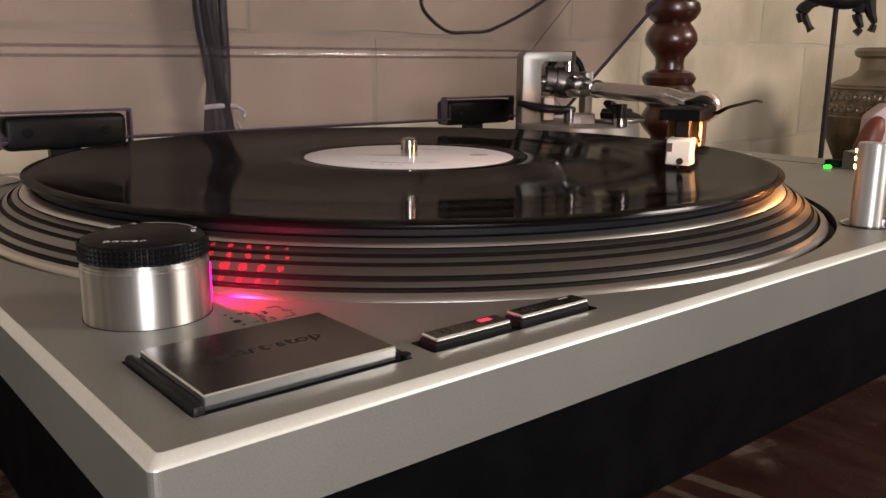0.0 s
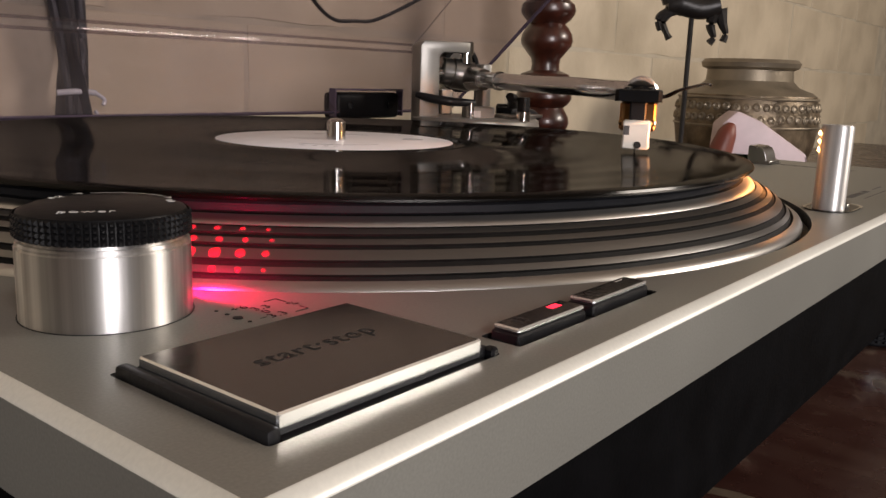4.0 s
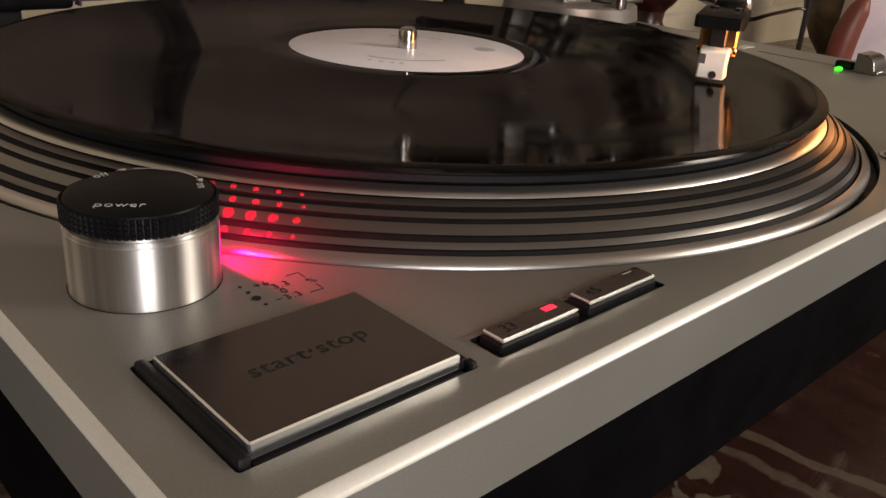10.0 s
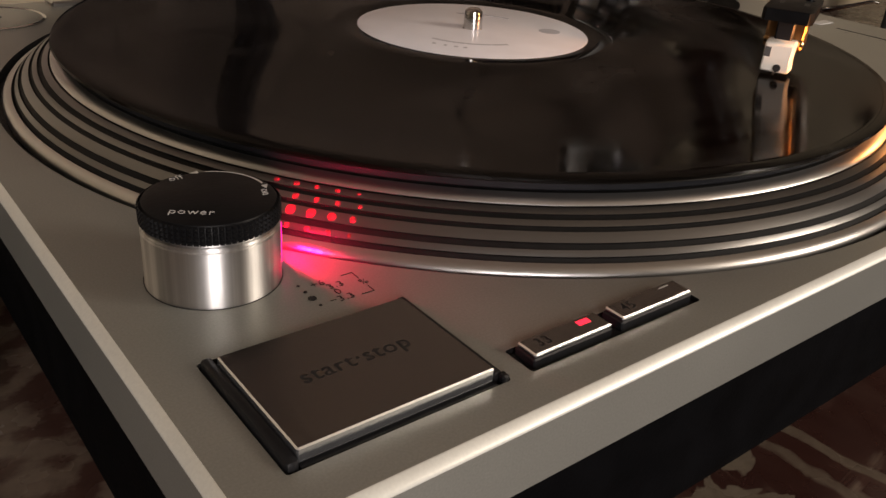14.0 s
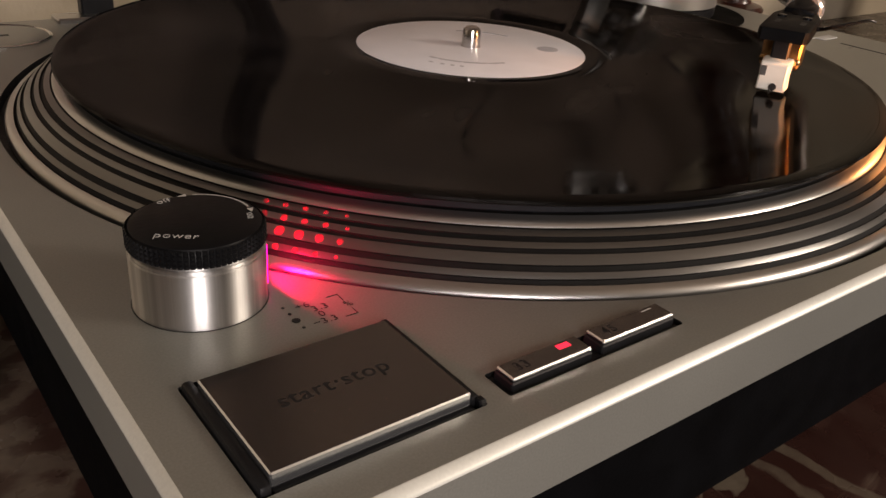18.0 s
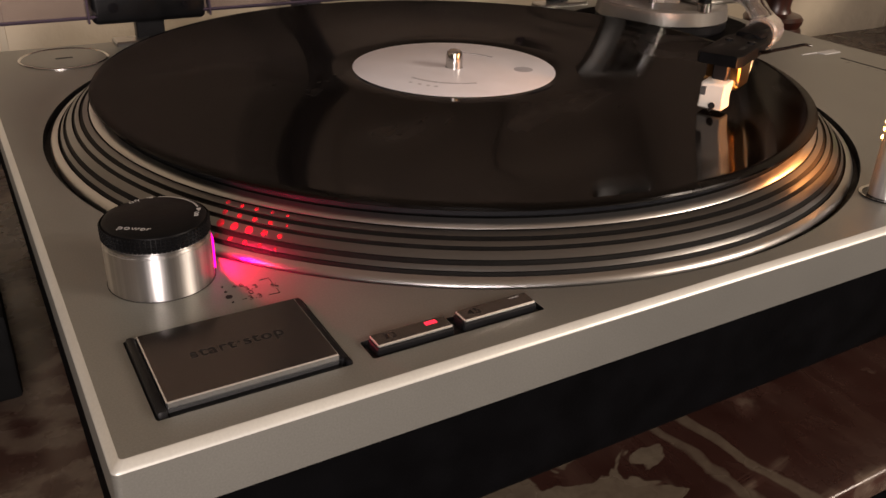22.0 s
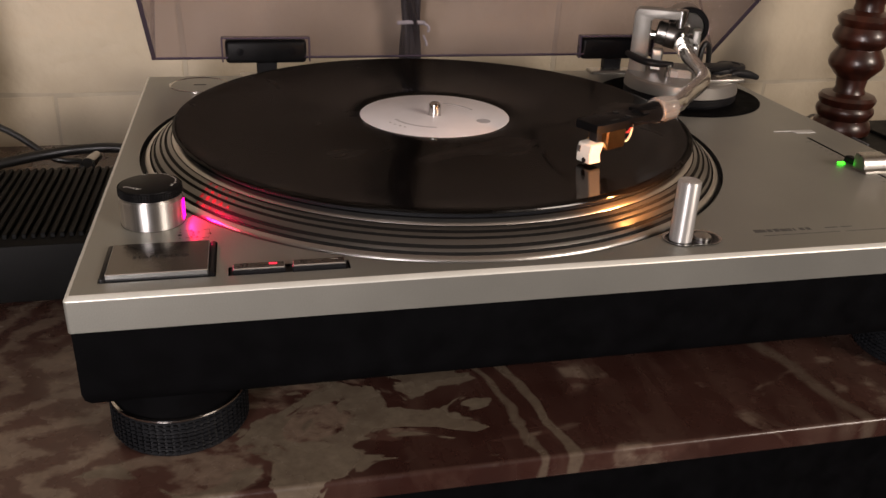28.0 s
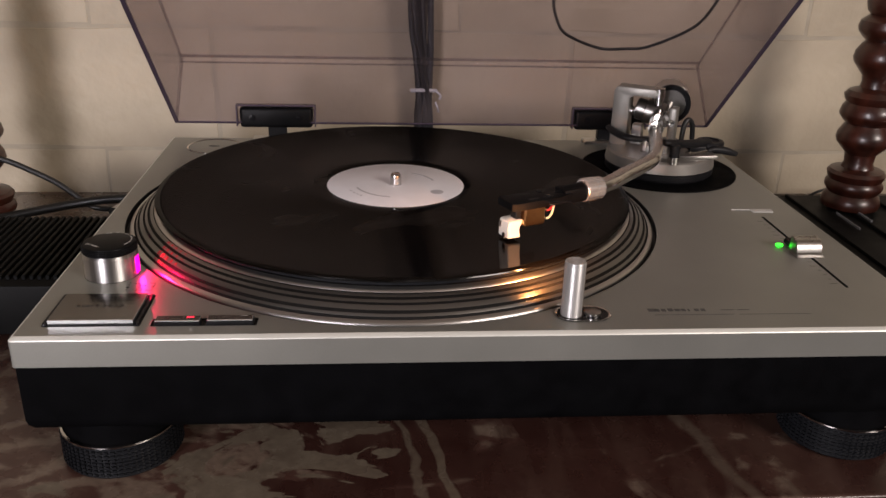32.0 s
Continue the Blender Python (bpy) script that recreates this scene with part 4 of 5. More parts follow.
part("bearing_pin", tube([G @ Vector((-0.0225, 0, 0.0282)), G @ Vector((-0.0170, 0, 0.0282))], 0.0036, 20, smooth_path=False), CHROME, armbase)
PATH = [(0.3832, 0.2690, 0.1395), (0.3778, 0.2560, 0.1392), (0.3680, 0.2318, 0.1384), (0.3593, 0.2037, 0.1378), (0.3517, 0.1790, 0.1376), (0.3438, 0.1622, 0.1374), (0.3312, 0.1465, 0.1371), (0.3155, 0.1295, 0.1369), (0.3040, 0.1155, 0.1368), (0.2960, 0.1082, 0.1367)]
arm = part("tonearm", tube(PATH, 0.0048, 20), CHROME, deck, "curved polished steel tonearm tube")
part("arm_sleeve", tube([(0.3815, 0.2650, 0.1394), (0.3762, 0.2520, 0.1391)], [0.0075, 0.0064], 24, smooth_path=False), CHROME, arm)
u = Vector((-0.905, -0.425, 0.0)).normalized()
c0 = Vector((0.2963, 0.1085, 0.1367))
part("tube_ring", tube([(0.3700, 0.2367, 0.1386), (0.3693, 0.2350, 0.1386)], 0.0056, 24, smooth_path=False), CHROME, arm)
part("collar", tube([c0, c0 + u * 0.0008, c0 + u * 0.0050, c0 + u * 0.0053, c0 + u * 0.0058, c0 + u * 0.0124, c0 + u * 0.0134], [0.0058, 0.0066, 0.0066, 0.0060, 0.0070, 0.0070, 0.0062], 28, smooth_path=False), STEEL_EDGE, arm, "stepped silver locking collar")
HS = Matrix.Translation(c0 + u * 0.0130) @ Matrix.Rotation(math.atan2(u.y, u.x), 4, "Z")
part("shell_neck", tube([HS @ Vector((-0.001, 0, -0.0006)), HS @ Vector((0.012, 0, -0.0008)), HS @ Vector((0.020, 0, -0.0012))], [0.0058, 0.0050, 0.0030], 20, smooth_path=False), SHELL_BLACK, arm)


def headshell_mesh():
    b = prism([(0.006, -0.0050), (0.013, -0.0058), (0.020, -0.0084), (0.051, -0.0084), (0.0532, -0.0070), (0.0532, 0.0070), (0.051, 0.0084), (0.020, 0.0084), (0.013, 0.0058), (0.006, 0.0050)], -0.0026, 0.0016, 0.0005)
    bmesh.ops.transform(b, matrix=HS, verts=b.verts[:])
    return b


part("shell_block", box(0.0015, -0.0056, -0.0042, 0.0165, 0.0056, 0.0036, 0.0014, 2, m=HS), SHELL_BLACK, arm)
# small gold pins added for the orange glints low on the cartridge body
for dy in (-0.0066, 0.0066):
    part("glint_pin", lathe([(0.0012, 0), (0.0012, 0.0008), (0, 0.0013)], 12, m=HS @ pose(0.0438, dy * 0.86, -0.0105, 0, 90, 0)), GOLD, arm)
part("headshell", headshell_mesh(), SHELL_BLACK, arm, "black headshell")
for sx in (0.024, 0.034):
    part("shell_slot", box(sx, -0.0052, 0.0015, sx + 0.0065, -0.0034, 0.0017, m=HS), DARK_RECESS, arm, smooth=False)
    part("shell_slot", box(sx, 0.0034, 0.0015, sx + 0.0065, 0.0052, 0.0017, m=HS), DARK_RECESS, arm, smooth=False)
part("finger_lift", tube([HS @ Vector((0.030, 0.0060, -0.0010)), HS @ Vector((0.029, 0.0100, -0.0006)), (0.2600, 0.0755, 0.1385), (0.2650, 0.0715, 0.1402), (0.2695, 0.0693, 0.1412), (0.2722, 0.0683, 0.1408)], [0.0013, 0.0013, 0.0011, 0.0010, 0.0009, 0.0008], 10, flat=0.6), BLACK_GLOSS, arm, "thin black curved finger lift")


def cartridge_mesh():
    """The white stylus holder: a blunt wedge, a little wider at its foot."""
    b = bmesh.new()
    rings = []
    for z, x0, x1, w in ((-0.0196, 0.0452, 0.0534, 0.0052), (-0.0150, 0.0460, 0.0536, 0.0049), (-0.0112, 0.0446, 0.0532, 0.0051), (-0.0094, 0.0436, 0.0524, 0.0050)):
        rings.append([b.verts.new(HS @ Vector(p)) for p in ((x0, -w, z), (x1, -w * 0.94, z), (x1, w * 0.94, z), (x0, w, z))])
    for a, c in zip(rings, rings[1:]):
        for k in range(4):
            b.faces.new([a[k], a[(k + 1) % 4], c[(k + 1) % 4], c[k]])
    b.faces.new(rings[0])
    b.faces.new(rings[-1])
    bmesh.ops.bevel(b, geom=[e for e in b.edges if not e.is_boundary], offset=0.0005, segments=1, affect="EDGES", profile=0.5)
    return b


part("cartridge", cartridge_mesh(), CART_WHITE, arm, "white plastic stylus holder lit by the lamp")
part("cartridge_mount", box(0.0405, -0.0030, -0.0098, 0.0475, 0.0030, -0.0025, 0.0006, 1, m=HS), BLACK_PLASTIC, arm)
part("cartridge_body", box(0.0300, -0.0066, -0.0135, 0.0440, 0.0066, -0.0028, 0.0008, 1, m=HS), BODY_BRONZE, arm, "bronze metal cartridge body")
# thin gold strip imitates the glint along the body's top edge
part("edge_glint", box(0.0300, 0.0062, -0.0034, 0.0440, 0.0069, -0.0027, 0.0001, 1, m=HS), GOLD, arm)
part("stylus_slot", lathe([(0.0013, 0), (0.0013, 0.0005), (0, 0.0005)], 14, m=HS @ pose(0.0534, 0.0008, -0.0180, 0, 90, 0)), DARK_RECESS, arm)
part("cartridge_window", box(0.0528, -0.0044, -0.0145, 0.0537, -0.0024, -0.0112, m=HS), PRINT_GREY, arm, smooth=False)
part("stylus", tube([HS @ Vector((0.0500, 0, -0.0193)), HS @ Vector((0.0530, 0, -0.0206))], [0.0006, 0.0003], 8, smooth_path=False), SATIN_METAL, arm)
for dy, dz, mat in ((0.0042, -0.0052, RED_WIRE), (0.0040, -0.0100, WHITE_WIRE), (-0.0036, -0.0058, WHITE_WIRE), (-0.0036, -0.0105, RED_WIRE)):
    part("cartridge_wire", tube([HS @ Vector((0.0305, dy, dz)), HS @ Vector((0.0270, dy * 1.15, dz - 0.0012)), HS @ Vector((0.0245, dy * 1.2, dz + 0.0015)), HS @ Vector((0.0225, dy * 1.1, -0.0030)), HS @ Vector((0.0150, dy * 0.5, -0.0022))], 0.00065, 8), mat, arm)
    part("wire_clip", tube([HS @ Vector((0.0318, dy, dz)), HS @ Vector((0.0285, dy * 1.05, dz - 0.0006))], 0.0010, 8, smooth_path=False), GOLD, arm)
for dy in (-0.0044, 0.0044):
    part("shell_screw", lathe([(0.0016, 0), (0.0016, 0.0008), (0, 0.0012)], 14, m=HS @ pose(0.0275, dy, 0.0015)), BLACK_GLOSS, arm)
b0 = Vector((0.3832, 0.2690, 0.1395))
back = Vector((0.27, 0.96, 0.03)).normalized()
wv = Vector((0.3968, 0.2872, 0.1455))
part("rear_shaft", tube([b0, wv + back * 0.006], 0.0042, 16, smooth_path=False), CHROME, arm)
part("weight_dial", lathe([(0.0118, -0.0022), (0.0146, -0.0022), (0.0152, -0.0014), (0.0152, 0.0014), (0.0146, 0.0022), (0.0118, 0.0022), (0.0118, -0.0022)], 48, m=Matrix.Translation(wv) @ back.to_track_quat("Z", "Y").to_matrix().to_4x4()), CAP_BLACK, arm, "black stylus force ring")
part("dial_face", tube([wv - back * 0.0010, wv + back * 0.0004], [0.0112, 0.0117], 40, smooth_path=False), DARK_STEEL, arm)
part("counterweight", tube([wv + back * 0.0028, wv + back * 0.0035, wv + back * 0.022, wv + back * 0.023], [0.0138, 0.0150, 0.0150, 0.0138], 48, smooth_path=False), SATIN_METAL, arm, "round metal counterweight")
part("rest_foot", tube([(0.3822, 0.2262, 0.1155), (0.3822, 0.2262, 0.1208)], 0.0042, 20, smooth_path=False), CHROME, armbase)
rest = part("arm_rest", tube([(0.3822, 0.2262, 0.1208), (0.3822, 0.2262, 0.1212), (0.3822, 0.2262, 0.1295)], [0.0030, 0.0037, 0.0037], 20, smooth_path=False), BLACK_PLASTIC, armbase, "black arm rest post")
part("rest_arm", tube([(0.3750, 0.2315, 0.1300), (0.3800, 0.2330, 0.1288), (0.3920, 0.2400, 0.1265), (0.4080, 0.2510, 0.1240), (0.4200, 0.2595, 0.1228)], [0.0026, 0.0036, 0.0038, 0.0040, 0.0036], 14, flat=0.8), BLACK_PLASTIC, armbase, "black curved rest arm")
part("cue_bar", tube([(0.3465, 0.2800, 0.1290), (0.3492, 0.2715, 0.1272), (0.3545, 0.2630, 0.1258), (0.3620, 0.2585, 0.1252), (0.3720, 0.2560, 0.1250)], [0.0022, 0.0032, 0.0034, 0.0032, 0.0024], 14, flat=0.8), BLACK_PLASTIC, armbase, "curved black lifting bar")
part("cue_post", tube([(0.3690, 0.2560, 0.1158), (0.3690, 0.2560, 0.1250)], 0.0024, 16, smooth_path=False), CHROME, armbase)
part("side_arm_plate", box(0.3900, 0.2360, 0.1160, 0.4200, 0.2560, 0.1182, 0.0006, 2), SATIN_METAL, armbase, "bright side plate")
part("side_block", box(0.4020, 0.2480, 0.1182, 0.4150, 0.2600, 0.1222, 0.0010, 2), BLACK_PLASTIC, armbase)
part("anti_skate_dial", lathe([(0.0100, 0.1160), (0.0108, 0.1168), (0.0108, 0.1222), (0.0098, 0.1236), (0.0070, 0.1236), (0.0066, 0.1228), (0, 0.1228)], 36, (0.4225, 0.2620, 0)), BLACK_PLASTIC, armbase, "round black dial")
part("lever_stem", tube([(0.3985, 0.2400, 0.1185), (0.4090, 0.2456, 0.1184), (0.4170, 0.2498, 0.1184)], 0.0013, 12), CHROME, armbase)
part("stem_ring", tube([(0.3970, 0.2392, 0.1185), (0.3996, 0.2406, 0.1185)], 0.0026, 16, smooth_path=False), CHROME, armbase)
part("cue_lever", tube([(0.4165, 0.2496, 0.1184), (0.4230, 0.2520, 0.1190), (0.4330, 0.2530, 0.1175), (0.4412, 0.2533, 0.1150)], [0.0020, 0.0032, 0.0030, 0.0018], 14), BLACK_PLASTIC, armbase, "black cueing lever")
part("arm_cable", tube([(0.4060, 0.2790, 0.1160), (0.4072, 0.2800, 0.1300), (0.4110, 0.2820, 0.1345), (0.4155, 0.2840, 0.1290), (0.4170, 0.2850, 0.1150), (0.4172, 0.2860, 0.1025)], 0.0020, 12), CABLE_BLACK, armbase, "thin black arm cable")

# lid
A = radians(43)
HY, HZ = 0.336, 0.1145


def lid_pose():
    c, s = math.cos(A), math.sin(A)
    return Matrix(((1, 0, 0, 0), (0, -c, s, HY), (0, s, c, HZ), (0, 0, 0, 1)))


L = lid_pose()
LX0, LX1, LU, LW, TH = 0.004, 0.449, 0.335, 0.062, 0.0032


def pane(name, x0, u0, w0, x1, u1, w1, mat=None, parent=None, label=""):
    b = box(x0, u0, w0, x1, u1, w1, 0.0004, 1, m=L)
    ob = part(name, b, mat or ACRYLIC, parent, label, smooth=False)
    ob.visible_shadow = False
    return ob


BEND = 0.005


def bend_mesh():
    b = bmesh.new()
    rows = []
    for x in (LX0, LX1):
        for r in (BEND, BEND - TH):
            rows.append([b.verts.new(L @ Vector((x, BEND - r * math.sin(radians(9 * k)), LW - BEND + r * math.cos(radians(9 * k))))) for k in range(11)])
    for p, q in ((0, 2), (1, 3), (0, 1), (2, 3)):
        for k in range(10):
            b.faces.new([rows[p][k], rows[p][k + 1], rows[q][k + 1], rows[q][k]])
    for k in (0, 10):
        b.faces.new([rows[0][k], rows[1][k], rows[3][k], rows[2][k]])
    return b


lid = part("dust_cover", box(LX0, BEND + 0.0002, LW - TH, LX1, LU, LW, 0.0004, 1, m=L), ACRYLIC, deck, "clear slightly smoky acrylic lid standing open", smooth=False)
lid.visible_shadow = False
pane("lid_back", LX0, 0.0, 0.001, LX1, TH, LW - BEND - 0.0002, parent=lid)
bend = part("lid_bend", bend_mesh(), ACRYLIC, lid)
bend.visible_shadow = False
pane("lid_front", LX0, LU - TH, 0.001, LX1, LU, LW - TH - 0.0005, parent=lid)
pane("lid_side", LX0, TH + 0.0005, 0.001, LX0 + TH, LU - TH - 0.0005, LW - TH - 0.0005, parent=lid)
pane("lid_side", LX1 - TH, TH + 0.0005, 0.001, LX1, LU - TH - 0.0005, LW - TH - 0.0005, parent=lid)
for x0, u0, x1, u1 in ((LX0, 0, LX1, 0.0018), (LX0, LU - TH, LX1, LU), (LX0, 0.002, LX0 + TH, LU - TH - 0.0002), (LX1 - TH, 0.002, LX1, LU - TH - 0.0002)):
    part("lid_rim", box(x0, u0, 0, x1, u1, 0.0010, m=L), ACRYLIC_EDGE, lid, "dark violet polished rim", smooth=False)
for hx in (0.0853, 0.3630):
    hinge = part("hinge", box(hx - 0.0295, 0.3345, 0.1112, hx + 0.0295, 0.3490, 0.1280, 0.0030, 3), CAP_BLACK, deck, "black hinge block")
    part("hinge_neck", box(hx - 0.0075, 0.3400, 0.0990, hx + 0.0075, 0.3470, 0.1115, 0.0008, 1), BLACK_PLASTIC, hinge)
    part("hinge_foot", box(hx - 0.020, 0.3330, TOP - 0.001, hx + 0.020, 0.3466, TOP + 0.0022, 0.0008, 1), SATIN_METAL, hinge)
    for x0, z0, x1, z1 in ((hx - 0.0322, 0.1125, hx - 0.0310, 0.1305), (hx + 0.0310, 0.1125, hx + 0.0322, 0.1305), (hx - 0.0310, 0.1293, hx + 0.0310, 0.1305)):
        part("hinge_socket", box(x0, 0.3340, z0, x1, 0.3400, z1, 0.0003, 1), ACRYLIC_EDGE, hinge)
    for sx in (-0.019, 0.019):
        part("hinge_screw", lathe([(0.0026, 0), (0.0026, 0.0006), (0, 0.0009)], 14, m=pose(hx + sx, 0.3345, 0.1200, 90, 0, 0)), BLACK_GLOSS, hinge)

# ---- record ----
rec = single("vinyl_record", lathe([(0, 0.11415), (0.148, 0.11415), (0.1500, 0.1146), (0.1505, 0.1152), (0.1502, 0.1158), (0.1490, 0.1162), (0.1462, 0.1162), (0.1450, 0.1158), (0.0560, 0.1158), (0.0548, 0.1161), (0.0475, 0.1161), (0.0470, 0.1158), (0.0037, 0.1158), (0.0037, 0.11415)], 200, (CX, CY, 0)), VINYL, (CX, CY, 0.11415), "black vinyl record with a plain white label, on the platter", "record")
lab = part("label", lathe([(0.0038, 0.11585), (0.0038, 0.1160), (0.0443, 0.1160), (0.0446, 0.11585)], 96, (CX, CY, 0)), PAPER_WHITE, rec, "white paper label")
for r, a0, n, w in ((0.026, 200, 9, 0.0016), (0.026, 20, 7, 0.0016), (0.032, 205, 4, 0.0007)):
    for k in range(n):
        a = radians(a0 + k * 7 + (k * k % 3))
        part("print_bar", box(-w, -0.0007, 0, w, 0.0007, 0.00006, m=pose(CX + r * math.cos(a), CY + r * math.sin(a), 0.1160, 0, 0, math.degrees(a) + 90)), LABEL_PRINT, lab, smooth=False)
part("print_mark", lathe([(0, 0), (0.0042, 0), (0.0042, 0.00006), (0, 0.00006)], 24, (CX + 0.026, CY - 0.016, 0.1160)), LABEL_PRINT, lab)

# ---- behind the deck ----
strap = thing("cable_sleeve", (0.208, 0.432, MARBLE_Z), "flat black cable sleeve hanging down the wall", "cable")
part("sleeve", tube([(0.203, 0.436, 0.75), (0.205, 0.435, 0.42), (0.206, 0.434, 0.205), (0.2095, 0.433, 0.155), (0.2110, 0.433, 0.122), (0.2120, 0.434, 0.08), (0.2125, 0.435, MARBLE_Z + 0.001)], [0.0185, 0.0185, 0.0180, 0.0145, 0.0112, 0.0110, 0.0115], 20, flat=0.28), BLUE_STRAP, strap)
for dx, r in ((-0.008, 0.0032), (0.0015, 0.0036), (0.0095, 0.0030)):
    part("strand", tube([(0.204 + dx, 0.4300, 0.75), (0.205 + dx, 0.4300, 0.40), (0.2065 + dx, 0.4292, 0.205), (0.2097 + dx * 0.75, 0.4292, 0.155), (0.2110 + dx * 0.55, 0.4298, 0.124), (0.2120 + dx * 0.5, 0.4300, 0.08), (0.2125 + dx * 0.5, 0.4310, MARBLE_Z + 0.003)], r, 10), BLUE_STRAP, strap)
part("tie", tube([(0.1990, 0.4280, 0.1235), (0.2110, 0.4255, 0.1245), (0.2230, 0.4285, 0.1235)], 0.0018, 8), CLEAR_TIE, strap, "clear plastic tie")
part("tie_end", tube([(0.2215, 0.4275, 0.1238), (0.2265, 0.4250, 0.1200), (0.2252, 0.4240, 0.1165)], 0.0012, 8), CLEAR_TIE, strap)
part("tie_end", tube([(0.2220, 0.4280, 0.1130), (0.2245, 0.4265, 0.1075), (0.2248, 0.4260, 0.1040)], 0.0011, 8), CLEAR_TIE, strap)
cable = [(0.296, 0.14), (0.3035, 0.0871), (0.3108, 0.0619), (0.3235, 0.0400), (0.3556, 0.0209), (0.3780, 0.0205), (0.3987, 0.0247), (0.4276, 0.0540), (0.4335, 0.0914), (0.435, 0.14)]
single("lid_cable", tube([L @ Vector((x, uu, LW + 0.0018)) for x, uu in cable], 0.0013, 8), CABLE_BLACK, (0.36, 0.38, 0.16), "thin dark cable looped behind the lid", "cable")

# ---- candlesticks ----
CANDLE = [(0, 0.0), (0.0245, 0.0), (0.0252, 0.003), (0.0251, 0.0054), (0.0235, 0.0100), (0.0212, 0.0127), (0.0242, 0.0170), (0.0249, 0.0195), (0.0243, 0.0225), (0.0225, 0.0250), (0.0240, 0.0280), (0.0247, 0.0312), (0.0225, 0.0340),
          (0.0142, 0.0362), (0.0122, 0.0406), (0.0133, 0.0489), (0.0180, 0.0540), (0.0222, 0.0590), (0.0233, 0.0625), (0.0225, 0.0675), (0.0200, 0.0720), (0.0176, 0.0759), (0.0208, 0.0785), (0.0240, 0.0825), (0.0245, 0.0850), (0.0232, 0.0905),
          (0.0207, 0.0944), (0.0226, 0.0970), (0.0236, 0.1010), (0.0205, 0.1050), (0.0126, 0.1080), (0.0120, 0.1130), (0.0129, 0.1180), (0.0175, 0.1238), (0.0216, 0.1290), (0.0227, 0.1330), (0.0218, 0.1385), (0.0185, 0.1440), (0.0155, 0.1475),
          (0.0195, 0.1508), (0.0230, 0.1555), (0.0238, 0.1590), (0.0225, 0.1640), (0.0163, 0.1691), (0.0190, 0.1725), (0.0208, 0.1790), (0.0190, 0.1850), (0.0118, 0.1890), (0.0112, 0.1950), (0.0122, 0.2010), (0.0180, 0.2090), (0.0215, 0.2160), (0.0190, 0.2250),
          (0.0140, 0.2310), (0.0200, 0.2400), (0.0230, 0.2460), (0.0120, 0.2560), (0.0130, 0.2700), (0.0270, 0.2820), (0.0280, 0.2880), (0, 0.2900)]


def candlestick(x, y, z, label):
    ob = thing("candlestick", (x, y, z), label, "candlestick", "pair of candlesticks")
    turned = [(r, h + z) for r, h in CANDLE]
    for name, i, j in (("base", 0, 13), ("lower_bulb", 12, 22), ("collar_ring", 21, 30), ("upper_bulb", 29, 39), ("upper_ring", 38, 48), ("stem", 47, 57), ("drip_pan", 56, len(turned))):
        part(name, lathe(turned[i:j], 48, (x, y, 0)), DARK_WOOD, ob)
    return ob


MIXER_TOP = 0.0395
candlestick(0.5996, 0.3496, MIXER_TOP + 0.0004, "tall turned dark mahogany candlestick standing on a black box")
candlestick(-0.164, 0.350, MARBLE_Z, "tall turned dark mahogany candlestick on the marble shelf")

# ---- pot, horse, card ----
pot = thing("pot", (0.964, 0.298, MARBLE_Z), "squat embossed metal pot with a wide mouth", "pot")
part("body", lathe([(0, 0.017), (0.052, 0.017), (0.056, 0.022), (0.054, 0.028), (0.066, 0.045), (0.077, 0.070), (0.081, 0.095), (0.080, 0.115), (0.076, 0.130)], 56, (0.964, 0.298, 0)), POT_METAL, pot, "embossed darkened belly")
part("neck", lathe([(0.076, 0.130), (0.070, 0.134), (0.056, 0.139), (0.049, 0.146), (0.048, 0.158)], 56, (0.964, 0.298, 0)), POT_SMOOTH, pot)
part("rim", lathe([(0.048, 0.158), (0.054, 0.161), (0.0555, 0.166), (0.052, 0.170), (0.046, 0.169), (0.043, 0.160), (0.043, 0.140)], 56, (0.964, 0.298, 0)), POT_SMOOTH, pot)


carving = bmesh.new()
rnd = random.Random(7)
for k in range(46):
    for row in range(2):
        a = 2 * math.pi * (k + 0.5 * row) / 46
        lathe([(0.0052, -0.001), (0.0046, 0.0012), (0.0030, 0.0022), (0.0016, 0.0008), (0, 0.0010)], 10, bm=carving,
              m=Matrix.Translation((0.964, 0.298, 0)) @ Matrix.Rotation(a, 4, "Z") @ Matrix.Translation((0.0800 - 0.0010 * row, 0, 0.1045 + 0.0125 * row + rnd.uniform(-0.001, 0.001))) @ Matrix.Rotation(radians(84 - 10 * row), 4, "Y"))
tagged(part("carved_band", carving, POT_SMOOTH, pot, "raised scroll band"), kind="stuff")
for rr, hh in ((0.0817, 0.0955), (0.0785, 0.1265)):
    part("band_ring", lathe([(rr - 0.002, hh - 0.0016), (rr + 0.0006, hh - 0.0010), (rr + 0.0010, hh), (rr + 0.0004, hh + 0.0010), (rr - 0.002, hh + 0.0016)], 64, (0.964, 0.298, 0)), POT_SMOOTH, pot)


